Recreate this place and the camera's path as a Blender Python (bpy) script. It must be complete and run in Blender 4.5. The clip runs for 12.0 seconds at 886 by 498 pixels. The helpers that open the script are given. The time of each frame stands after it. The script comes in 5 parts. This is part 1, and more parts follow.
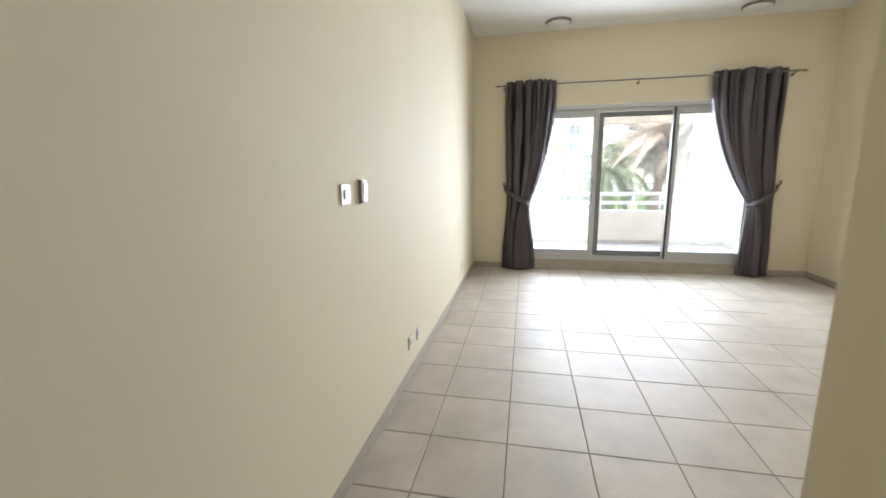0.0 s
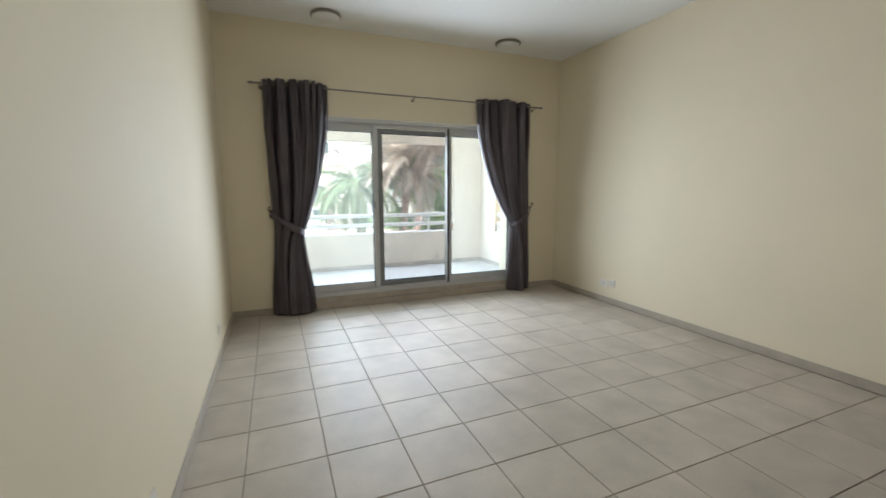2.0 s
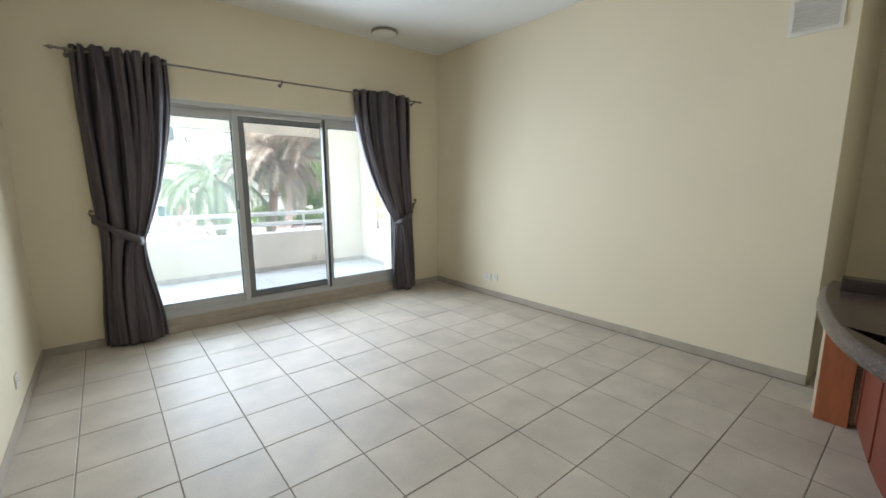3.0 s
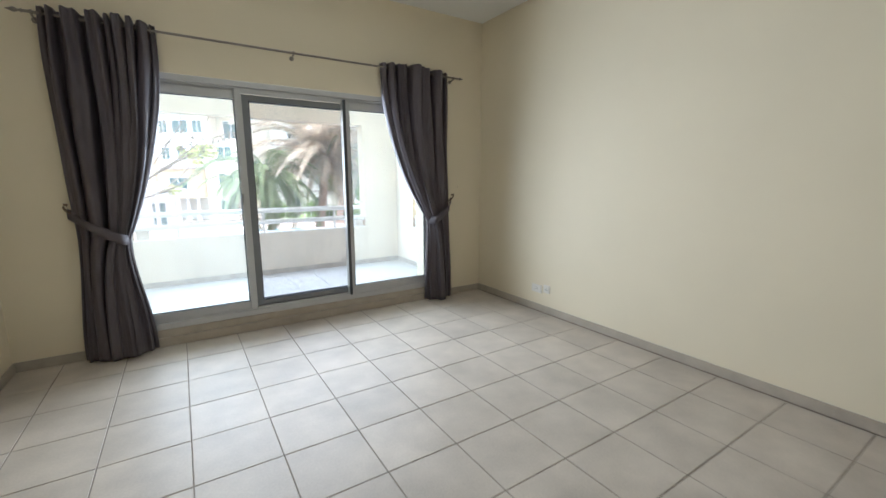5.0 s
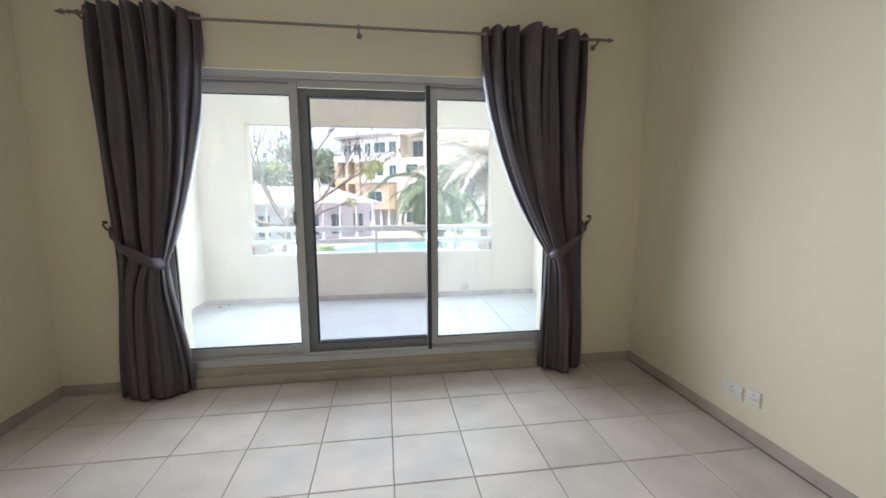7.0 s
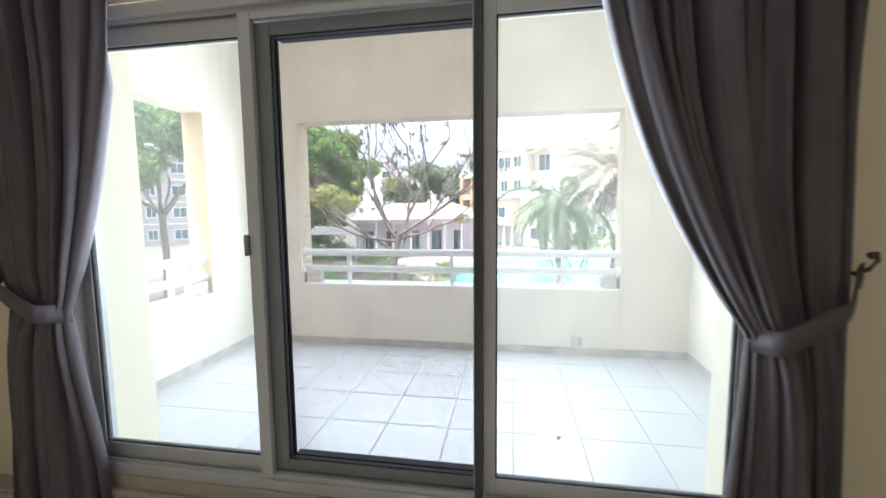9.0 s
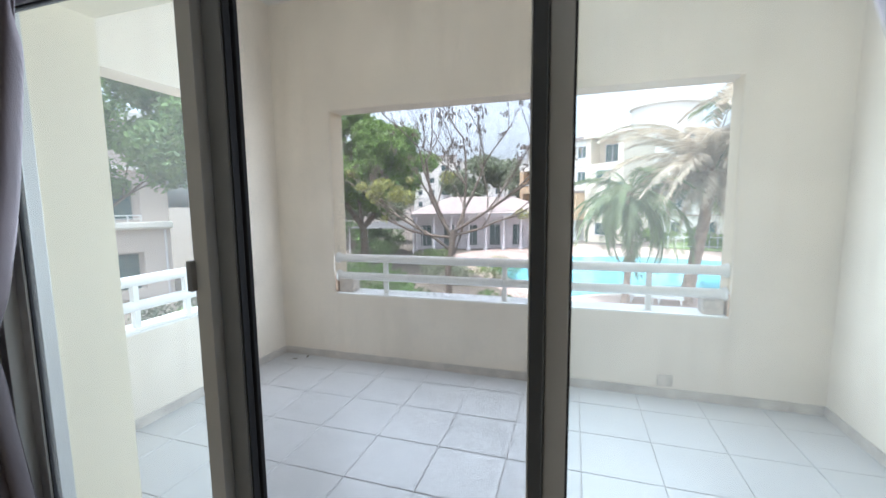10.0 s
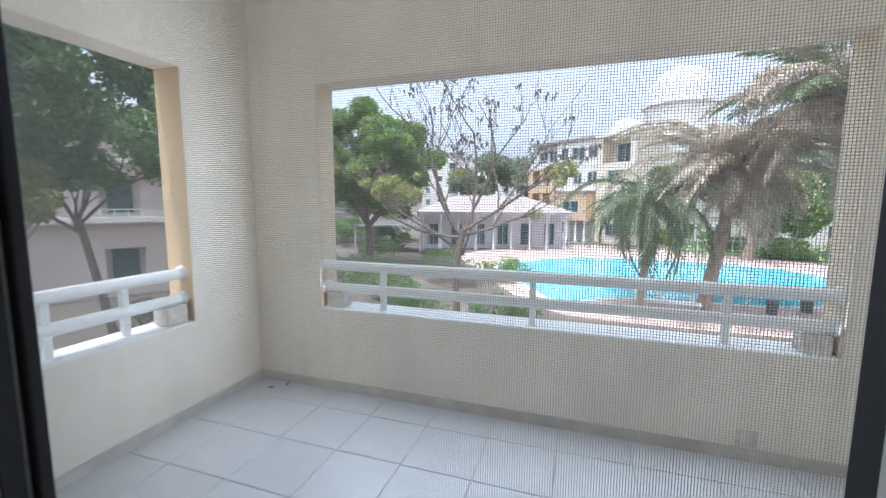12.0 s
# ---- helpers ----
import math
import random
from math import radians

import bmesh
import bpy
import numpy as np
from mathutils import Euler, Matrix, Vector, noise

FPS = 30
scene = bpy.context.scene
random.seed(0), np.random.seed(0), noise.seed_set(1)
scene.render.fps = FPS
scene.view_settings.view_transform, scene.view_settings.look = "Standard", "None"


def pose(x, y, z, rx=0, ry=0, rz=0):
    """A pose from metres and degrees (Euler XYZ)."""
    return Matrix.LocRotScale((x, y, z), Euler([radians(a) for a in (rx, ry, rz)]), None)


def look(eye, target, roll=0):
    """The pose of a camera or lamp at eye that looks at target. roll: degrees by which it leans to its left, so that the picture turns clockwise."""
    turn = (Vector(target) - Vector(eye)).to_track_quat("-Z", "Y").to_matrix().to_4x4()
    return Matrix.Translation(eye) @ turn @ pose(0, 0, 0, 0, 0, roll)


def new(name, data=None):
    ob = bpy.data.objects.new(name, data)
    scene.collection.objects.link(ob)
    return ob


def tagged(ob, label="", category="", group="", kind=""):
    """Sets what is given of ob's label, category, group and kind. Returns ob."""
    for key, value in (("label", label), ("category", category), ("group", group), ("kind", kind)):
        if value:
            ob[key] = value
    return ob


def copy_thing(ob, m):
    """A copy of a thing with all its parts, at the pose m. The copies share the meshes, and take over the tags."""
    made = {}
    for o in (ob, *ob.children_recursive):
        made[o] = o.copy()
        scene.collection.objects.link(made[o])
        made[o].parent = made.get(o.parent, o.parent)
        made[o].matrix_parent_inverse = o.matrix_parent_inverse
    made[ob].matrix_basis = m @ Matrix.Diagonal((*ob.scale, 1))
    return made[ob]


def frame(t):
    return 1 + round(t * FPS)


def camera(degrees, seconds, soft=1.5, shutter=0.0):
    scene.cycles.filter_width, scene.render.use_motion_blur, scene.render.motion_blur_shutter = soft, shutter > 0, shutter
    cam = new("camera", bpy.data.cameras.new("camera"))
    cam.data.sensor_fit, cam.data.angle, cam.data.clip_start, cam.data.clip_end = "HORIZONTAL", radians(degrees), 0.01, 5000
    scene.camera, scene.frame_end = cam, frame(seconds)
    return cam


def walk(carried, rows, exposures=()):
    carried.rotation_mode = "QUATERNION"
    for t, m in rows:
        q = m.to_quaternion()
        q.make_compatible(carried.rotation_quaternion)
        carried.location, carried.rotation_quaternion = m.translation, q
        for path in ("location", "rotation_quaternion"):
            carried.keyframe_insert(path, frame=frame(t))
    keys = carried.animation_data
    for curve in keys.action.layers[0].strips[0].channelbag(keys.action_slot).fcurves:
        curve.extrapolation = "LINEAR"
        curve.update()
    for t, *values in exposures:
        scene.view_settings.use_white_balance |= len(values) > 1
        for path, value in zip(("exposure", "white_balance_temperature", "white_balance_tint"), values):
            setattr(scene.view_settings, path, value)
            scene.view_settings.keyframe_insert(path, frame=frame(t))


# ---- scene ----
cam = camera(94.84, 12.0, shutter=0.4)
PATH = [
    (0, (0.264, 0.371, 1.371), (-0.129, 2.298, 1.008), -0.70),
    (0.5, (0.140, 0.597, 1.386), (0.004, 2.563, 1.049), 0.18),
    (1, (0.105, 0.904, 1.390), (0.220, 2.877, 1.081), 0.07),
    (1.5, (0.052, 1.135, 1.417), (0.466, 3.070, 1.121), -0.01),
    (2, (0.008, 1.387, 1.414), (0.764, 3.217, 1.128), -0.09),
    (2.5, (0.029, 1.571, 1.437), (1.106, 3.231, 1.150), -0.21),
    (2.7, (0.034, 1.607, 1.466), (1.241, 3.173, 1.163), -0.07),
    (4.3, (0.282, 1.946, 1.419), (1.604, 3.406, 1.074), -0.18),
    (4.5, (0.356, 2.041, 1.403), (1.610, 3.561, 1.062), -0.39),
    (5, (0.675, 2.243, 1.414), (1.738, 3.903, 1.074), -0.11),
    (5.5, (0.964, 2.416, 1.406), (1.813, 4.202, 1.107), -0.08),
    (6, (1.252, 2.640, 1.403), (1.915, 4.505, 1.116), -0.07),
    (6.5, (1.525, 2.917, 1.402), (1.994, 4.840, 1.112), -0.12),
    (6.7, (1.636, 3.052, 1.420), (2.028, 4.992, 1.135), -0.18),
    (8.3, (2.199, 4.230, 1.376), (2.078, 6.214, 1.160), -0.19),
    (8.5, (2.214, 4.384, 1.380), (2.038, 6.365, 1.173), -0.41),
    (9, (2.253, 4.782, 1.384), (1.927, 6.746, 1.191), -0.55),
    (9.5, (2.252, 5.134, 1.406), (1.799, 7.072, 1.213), -0.58),
    (10, (2.201, 5.457, 1.442), (1.597, 7.351, 1.220), -0.61),
    (10.5, (2.136, 5.720, 1.443), (1.391, 7.564, 1.234), -0.41),
    (11, (2.019, 5.929, 1.452), (1.206, 7.741, 1.215), -0.48),
    (11.5, (1.968, 6.053, 1.434), (1.202, 7.885, 1.196), -0.21),
    (12, (1.951, 6.127, 1.432), (1.317, 8.010, 1.202), 0.21),
]
EXPOSURES = [
    (0, 2.42, 5630, 9), (0.5, 2.05, 5700, 9), (1, 1.80, 5670, 8), (1.5, 1.59, 5640, 7), (2, 1.64, 5560, 6), (2.5, 1.75, 5520, 5), (2.7, 1.82, 5470, 5),
    (4.3, 2.16, 5330, 6), (4.5, 2.23, 5330, 6), (5, 1.80, 5380, 7), (5.5, 1.47, 5430, 7), (6, 1.42, 5460, 8), (6.5, 1.51, 5440, 9),
    (8.5, 1.64, 5580, 9), (9, 1.55, 5600, 9), (9.5, 1.40, 5570, 9), (10, 0.99, 5520, 8), (10.5, 0.74, 5470, 8), (11, 0.59, 5470, 8), (11.5, 0.79, 5420, 8), (12, 0.82, 5370, 8),
]
walk(cam, [(t, look(eye, target, roll)) for t, eye, target, roll in PATH], EXPOSURES)

# ---- world, sun, window light ----
world = bpy.data.worlds.new("world")
scene.world = world
world.use_nodes = True
wn = world.node_tree
sky = wn.nodes.new("ShaderNodeTexSky")
sky.sky_type, sky.sun_disc = "NISHITA", False
sky.sun_elevation, sky.sun_rotation = radians(77), radians(207)
sky.air_density, sky.dust_density, sky.ozone_density = 1.0, 6.0, 1.0
wn.nodes["Background"].inputs["Strength"].default_value = 0.15
haze = wn.nodes.new("ShaderNodeHueSaturation")
haze.inputs["Saturation"].default_value, haze.inputs["Value"].default_value = 0.25, 1.8
wn.links.new(sky.outputs["Color"], haze.inputs["Color"])
wn.links.new(haze.outputs["Color"], wn.nodes["Background"].inputs["Color"])

sun_data = bpy.data.lights.new("sun", "SUN")
sun_data.energy, sun_data.angle, sun_data.color = 2.6, radians(1.5), (1.0, 0.96, 0.90)
sun = new("sun", sun_data)
sun.matrix_world = look((-5, -10, 50), (0, 0, 0))

# sky light that enters by the open front bay of the balcony
bay_light_data = bpy.data.lights.new("bay_daylight", "AREA")
bay_light_data.shape, bay_light_data.size, bay_light_data.size_y = "RECTANGLE", 3.1, 1.6
bay_light_data.energy, bay_light_data.color = 42.0, (0.95, 0.98, 1.0)
bay_light = new("bay_daylight", bay_light_data)
bay_light.matrix_world = look((1.68, 8.67, 1.45), (1.68, 0.0, 0.9))

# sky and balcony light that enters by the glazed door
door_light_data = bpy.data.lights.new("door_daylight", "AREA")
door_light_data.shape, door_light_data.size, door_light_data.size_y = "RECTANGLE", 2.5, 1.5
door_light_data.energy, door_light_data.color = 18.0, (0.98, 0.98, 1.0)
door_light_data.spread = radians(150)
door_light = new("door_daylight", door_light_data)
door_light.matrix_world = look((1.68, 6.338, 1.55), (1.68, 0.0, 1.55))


# ---- materials ----
def mat(name, color, rough=0.6, metal=0.0, vary=0.12, scale=3.0, fine=60.0, bump=0.1, spread=None, island=False, stretch=None, obrand=0.0, spec=0.5):
    """A surface with cloudy variation, fine grain and a little relief."""
    m = bpy.data.materials.new(name)
    m.use_nodes = True
    nt = m.node_tree
    b = nt.nodes["Principled BSDF"]
    co = nt.nodes.new("ShaderNodeTexCoord")
    mp = nt.nodes.new("ShaderNodeMapping")
    geo = nt.nodes.new("ShaderNodeNewGeometry")
    nt.links.new(geo.outputs["Position"], mp.inputs["Vector"])
    if stretch:
        mp.inputs["Scale"].default_value = stretch
    n1 = nt.nodes.new("ShaderNodeTexNoise")
    n1.inputs["Scale"].default_value, n1.inputs["Detail"].default_value = scale, 5
    n2 = nt.nodes.new("ShaderNodeTexNoise")
    n2.inputs["Scale"].default_value, n2.inputs["Detail"].default_value = fine, 3
    nt.links.new(mp.outputs["Vector"], n1.inputs["Vector"])
    nt.links.new(mp.outputs["Vector"], n2.inputs["Vector"])
    add = nt.nodes.new("ShaderNodeMath")
    add.operation = "MULTIPLY_ADD"
    add.inputs[1].default_value = 0.35
    nt.links.new(n2.outputs["Fac"], add.inputs[0])
    nt.links.new(n1.outputs["Fac"], add.inputs[2])
    ramp = nt.nodes.new("ShaderNodeValToRGB")
    lo = [c * (1 - vary) for c in color]
    hi = spread or [min(1, c * (1 + vary)) for c in color]
    ramp.color_ramp.elements[0].position, ramp.color_ramp.elements[1].position = 0.4, 0.95
    ramp.color_ramp.elements[0].color, ramp.color_ramp.elements[1].color = (*lo, 1), (*hi, 1)
    nt.links.new(add.outputs[0], ramp.inputs["Fac"])
    last = ramp.outputs["Color"]
    if island or obrand:
        hs = nt.nodes.new("ShaderNodeHueSaturation")
        mr = nt.nodes.new("ShaderNodeMapRange")
        amount = obrand or 0.35
        mr.inputs["To Min"].default_value, mr.inputs["To Max"].default_value = 1 - amount, 1 + amount
        if island:
            nt.links.new(geo.outputs["Random Per Island"], mr.inputs["Value"])
        else:
            oi = nt.nodes.new("ShaderNodeObjectInfo")
            nt.links.new(oi.outputs["Random"], mr.inputs["Value"])
        nt.links.new(mr.outputs["Result"], hs.inputs["Value"])
        nt.links.new(last, hs.inputs["Color"])
        last = hs.outputs["Color"]
    nt.links.new(last, b.inputs["Base Color"])
    b.inputs["Metallic"].default_value = metal
    b.inputs["Specular IOR Level"].default_value = spec
    rr = nt.nodes.new("ShaderNodeMapRange")
    rr.inputs["To Min"].default_value, rr.inputs["To Max"].default_value = max(0.02, rough - 0.08), min(1, rough + 0.08)
    nt.links.new(n1.outputs["Fac"], rr.inputs["Value"])
    nt.links.new(rr.outputs["Result"], b.inputs["Roughness"])
    if bump:
        bp = nt.nodes.new("ShaderNodeBump")
        bp.inputs["Strength"].default_value, bp.inputs["Distance"].default_value = bump, 0.004
        nt.links.new(n2.outputs["Fac"], bp.inputs["Height"])
        nt.links.new(bp.outputs["Normal"], b.inputs["Normal"])
    return m


def glass_mat(name):
    m = bpy.data.materials.new(name)
    m.use_nodes = True
    nt = m.node_tree
    nt.nodes.remove(nt.nodes["Principled BSDF"])
    tr, gl, mx, fr = (nt.nodes.new(k) for k in ("ShaderNodeBsdfTransparent", "ShaderNodeBsdfGlossy", "ShaderNodeMixShader", "ShaderNodeLayerWeight"))
    power, gain = nt.nodes.new("ShaderNodeMath"), nt.nodes.new("ShaderNodeMath")
    power.operation, gain.operation = "POWER", "MULTIPLY_ADD"
    power.inputs[1].default_value, gain.inputs[1].default_value, gain.inputs[2].default_value = 5.0, 0.45, 0.02
    tr.inputs["Color"].default_value = (0.93, 0.96, 0.95, 1)
    gl.inputs["Roughness"].default_value = 0.02
    nt.links.new(fr.outputs["Facing"], power.inputs[0])
    nt.links.new(power.outputs[0], gain.inputs[0])
    nt.links.new(gain.outputs[0], mx.inputs["Fac"])
    nt.links.new(tr.outputs[0], mx.inputs[1])
    nt.links.new(gl.outputs[0], mx.inputs[2])
    # a thin pale film over the pane, put in for the glare haze
    glare_veil, film = nt.nodes.new("ShaderNodeBsdfTranslucent"), nt.nodes.new("ShaderNodeMixShader")
    glare_veil.inputs["Color"].default_value = (0.9, 0.89, 0.86, 1)
    tex, rng_ = nt.nodes.new("ShaderNodeTexNoise"), nt.nodes.new("ShaderNodeMapRange")
    tex.inputs["Scale"].default_value, tex.inputs["Detail"].default_value = 2.5, 6
    rng_.inputs["To Min"].default_value, rng_.inputs["To Max"].default_value = 0.045, 0.10
    nt.links.new(tex.outputs["Fac"], rng_.inputs["Value"])
    nt.links.new(rng_.outputs["Result"], film.inputs["Fac"])
    nt.links.new(mx.outputs[0], film.inputs[1])
    nt.links.new(glare_veil.outputs[0], film.inputs[2])
    nt.links.new(film.outputs[0], nt.nodes["Material Output"].inputs["Surface"])
    return m


def leaf_mat(name, color, vary=0.45, hot=None):
    """Leaves: each clump its own shade, a little light passing through."""
    m = mat(name, color, 0.55, 0, 0.2, 2.0, 30, 0.0, island=True)
    nt = m.node_tree
    b = nt.nodes["Principled BSDF"]
    tl = nt.nodes.new("ShaderNodeBsdfTranslucent")
    mx = nt.nodes.new("ShaderNodeMixShader")
    mx.inputs["Fac"].default_value = 0.45
    src = b.inputs["Base Color"].links[0].from_socket
    nt.links.new(src, tl.inputs["Color"])
    nt.links.new(b.outputs[0], mx.inputs[1])
    nt.links.new(tl.outputs[0], mx.inputs[2])
    nt.links.new(mx.outputs[0], nt.nodes["Material Output"].inputs["Surface"])
    return m


M_WALL = mat("wall_paint_cream", (0.76, 0.675, 0.50), 0.75, vary=0.035, scale=1.2, fine=220, bump=0.12)
M_CEIL = mat("ceiling_paint_white", (0.80, 0.79, 0.75), 0.85, vary=0.03, scale=1.0, fine=200, bump=0.1)
M_TILE = mat("floor_tile_beige", (0.51, 0.45, 0.375), 0.48, vary=0.17, scale=3.6, fine=90, bump=0.04, obrand=0.05, spec=0.26)
M_GROUT = mat("grout_brown", (0.22, 0.185, 0.15), 0.9, vary=0.3, scale=9, fine=200, bump=0.4)
M_SKIRT = mat("skirting_tile", (0.42, 0.365, 0.295), 0.4, vary=0.12, scale=8, fine=120, bump=0.06)
M_ALU = mat("aluminium_paint_grey", (0.52, 0.52, 0.52), 0.4, metal=0.25, vary=0.05, scale=6, fine=300, bump=0.03)
M_ALU_DARK = mat("screen_frame_dark_grey", (0.22, 0.226, 0.235), 0.5, metal=0.1, vary=0.1, scale=6, fine=300, bump=0.03)
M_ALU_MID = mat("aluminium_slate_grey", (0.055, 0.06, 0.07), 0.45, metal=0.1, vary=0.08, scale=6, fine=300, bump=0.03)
M_RUBBER = mat("rubber_gasket_black", (0.035, 0.035, 0.038), 0.75, vary=0.2, spec=0.1)
M_MESH = mat("insect_mesh_grey", (0.05, 0.05, 0.05), 0.6, vary=0.1, bump=0)
# translucent mix brightens the wires, imitating glare haze over the view behind
mn = M_MESH.node_tree
mt, mm = mn.nodes.new("ShaderNodeBsdfTranslucent"), mn.nodes.new("ShaderNodeMixShader")
mt.inputs["Color"].default_value, mm.inputs["Fac"].default_value = (0.72, 0.71, 0.70, 1), 0.5
mn.links.new(mn.nodes["Principled BSDF"].outputs[0], mm.inputs[1])
mn.links.new(mt.outputs[0], mm.inputs[2])
mn.links.new(mm.outputs[0], mn.nodes["Material Output"].inputs["Surface"])
M_GLASS = glass_mat("door_glass")
M_CURTAIN = mat("curtain_cloth_mauve_grey", (0.116, 0.098, 0.108), 0.5, vary=0.2, scale=14, fine=420, bump=0.35, stretch=(1, 1, 0.35), spec=0.45)
cn = M_CURTAIN.node_tree
ct, cm = cn.nodes.new("ShaderNodeBsdfTranslucent"), cn.nodes.new("ShaderNodeMixShader")
ct.inputs["Color"].default_value, cm.inputs["Fac"].default_value = (0.24, 0.22, 0.23, 1), 0.2
cn.links.new(cn.nodes["Principled BSDF"].outputs[0], cm.inputs[1])
cn.links.new(ct.outputs[0], cm.inputs[2])
cb = cn.nodes["Principled BSDF"]
cb.inputs["Sheen Weight"].default_value, cb.inputs["Sheen Roughness"].default_value = 0.08, 0.35
cn.links.new(cm.outputs[0], cn.nodes["Material Output"].inputs["Surface"])
M_ROD = mat("rod_brushed_nickel", (0.27, 0.24, 0.21), 0.38, metal=0.9, vary=0.1, scale=20, fine=200, bump=0.02)
M_BRONZE = mat("aged_bronze", (0.16, 0.11, 0.075), 0.45, metal=0.7, vary=0.3, scale=40, fine=200, bump=0.1)
M_PLASTIC = mat("white_plastic", (0.74, 0.70, 0.63), 0.35, vary=0.03, bump=0.02)
M_PLASTIC_GREY = mat("grey_plastic", (0.42, 0.42, 0.40), 0.4, vary=0.05, bump=0.02)
M_DISPLAY = mat("display_grey_green", (0.30, 0.34, 0.29), 0.25, vary=0.15, scale=30, bump=0)
M_DARKSLOT = mat("dark_slot", (0.03, 0.03, 0.03), 0.6, vary=0.1, bump=0)
M_LAMP_RIM = mat("lamp_rim_brown_grey", (0.22, 0.19, 0.16), 0.45, metal=0.4, vary=0.1)
M_LAMP_GLASS = mat("lamp_opal_glass", (0.70, 0.68, 0.62), 0.3, vary=0.04, bump=0)
M_BALC = mat("balcony_paint_cream", (0.77, 0.70, 0.60), 0.85, vary=0.12, scale=1.6, fine=160, bump=0.25)
bn = M_BALC.node_tree
bb = bn.nodes["Principled BSDF"]
paint = bb.inputs["Base Color"].links[0].from_socket
bg, bmap, bnoise, bramp, bmix = (bn.nodes.new(k) for k in ("ShaderNodeNewGeometry", "ShaderNodeMapping", "ShaderNodeTexNoise", "ShaderNodeValToRGB", "ShaderNodeMixRGB"))
bmap.inputs["Scale"].default_value = (9.0, 9.0, 0.7)
bnoise.inputs["Scale"].default_value, bnoise.inputs["Detail"].default_value = 1.0, 7
bramp.color_ramp.elements[0].position, bramp.color_ramp.elements[1].position = 0.30, 0.52
bramp.color_ramp.elements[0].color, bramp.color_ramp.elements[1].color = (0.80, 0.77, 0.74, 1), (1, 1, 1, 1)
bmix.blend_type, bmix.inputs["Fac"].default_value = "MULTIPLY", 0.32
bn.links.new(bg.outputs["Position"], bmap.inputs["Vector"])
bn.links.new(bmap.outputs["Vector"], bnoise.inputs["Vector"])
bn.links.new(bnoise.outputs["Fac"], bramp.inputs["Fac"])
bn.links.new(paint, bmix.inputs["Color1"])
bn.links.new(bramp.outputs["Color"], bmix.inputs["Color2"])
bn.links.new(bmix.outputs["Color"], bb.inputs["Base Color"])
M_BALC_TAN = mat("facade_paint_tan", (0.70, 0.52, 0.30), 0.85, vary=0.06, scale=2, fine=160, bump=0.25)
M_BALC_TAN_GLARE = mat("facade_paint_tan_glare", (0.76, 0.66, 0.50), 0.85, vary=0.06, scale=2, fine=160, bump=0.25)
M_BALC_TILE = mat("balcony_tile_white", (0.46, 0.465, 0.475), 0.35, vary=0.06, scale=6, fine=100, bump=0.05, obrand=0.03)
M_BALC_GROUT = mat("balcony_grout", (0.42, 0.38, 0.35), 0.9, vary=0.3, scale=9, fine=200, bump=0.3)
M_BALC_SKIRT = mat("balcony_skirting", (0.47, 0.43, 0.39), 0.7, vary=0.3, scale=7, fine=120, bump=0.1)
M_RAIL = mat("rail_white_paint", (0.80, 0.80, 0.79), 0.35, vary=0.04, scale=9, fine=150, bump=0.05)
M_BLOCK = mat("mortar_block_tan", (0.58, 0.52, 0.46), 0.9, vary=0.3, scale=18, fine=160, bump=0.5)
M_GRANITE = mat("granite_dark_brown", (0.030, 0.020, 0.017), 0.22, vary=0.6, scale=120, fine=260, bump=0.02)
M_GRANITE_TOP = mat("granite_brown_polished", (0.075, 0.055, 0.048), 0.25, vary=0.5, scale=110, fine=260, bump=0.02)
# one cherry wood: base painted dark as shaded, end post lighter as lit
M_WOOD_SHADED = mat("cabinet_wood_cherry_shaded", (0.15, 0.032, 0.015), 0.45, vary=0.25, scale=5, fine=60, bump=0.06, stretch=(6, 6, 0.6))
M_WOOD_LIT = mat("cabinet_wood_cherry_lit", (0.34, 0.11, 0.042), 0.4, vary=0.2, scale=5, fine=60, bump=0.06, stretch=(6, 6, 0.6))
M_PATCH = mat("weathered_brown_plaster", (0.40, 0.27, 0.18), 0.95, vary=0.3, scale=25, fine=120, bump=0.6)
M_DIRT = mat("dry_leaf_brown", (0.10, 0.07, 0.04), 0.9, vary=0.3)


# ---- mesh helpers ----
def bm_box(bm, x0, x1, y0, y1, z0, z1):
    v = [bm.verts.new((x, y, z)) for z in (z0, z1) for y in (y0, y1) for x in (x0, x1)]
    for f in ((0, 2, 3, 1), (4, 5, 7, 6), (0, 1, 5, 4), (2, 6, 7, 3), (0, 4, 6, 2), (1, 3, 7, 5)):
        bm.faces.new([v[i] for i in f])
    return bm


def box(x0, x1, y0, y1, z0, z1, bevel=0.0, segs=2):
    bm = bm_box(bmesh.new(), x0, x1, y0, y1, z0, z1)
    if bevel:
        bmesh.ops.bevel(bm, geom=bm.edges[:], offset=bevel, segments=segs, profile=0.6, affect="EDGES")
    return bm


def boxes(*specs, bevel=0.0):
    bm = bmesh.new()
    for s in specs:
        bm_box(bm, *s)
    if bevel:
        bmesh.ops.bevel(bm, geom=bm.edges[:], offset=bevel, segments=2, profile=0.6, affect="EDGES")
    return bm


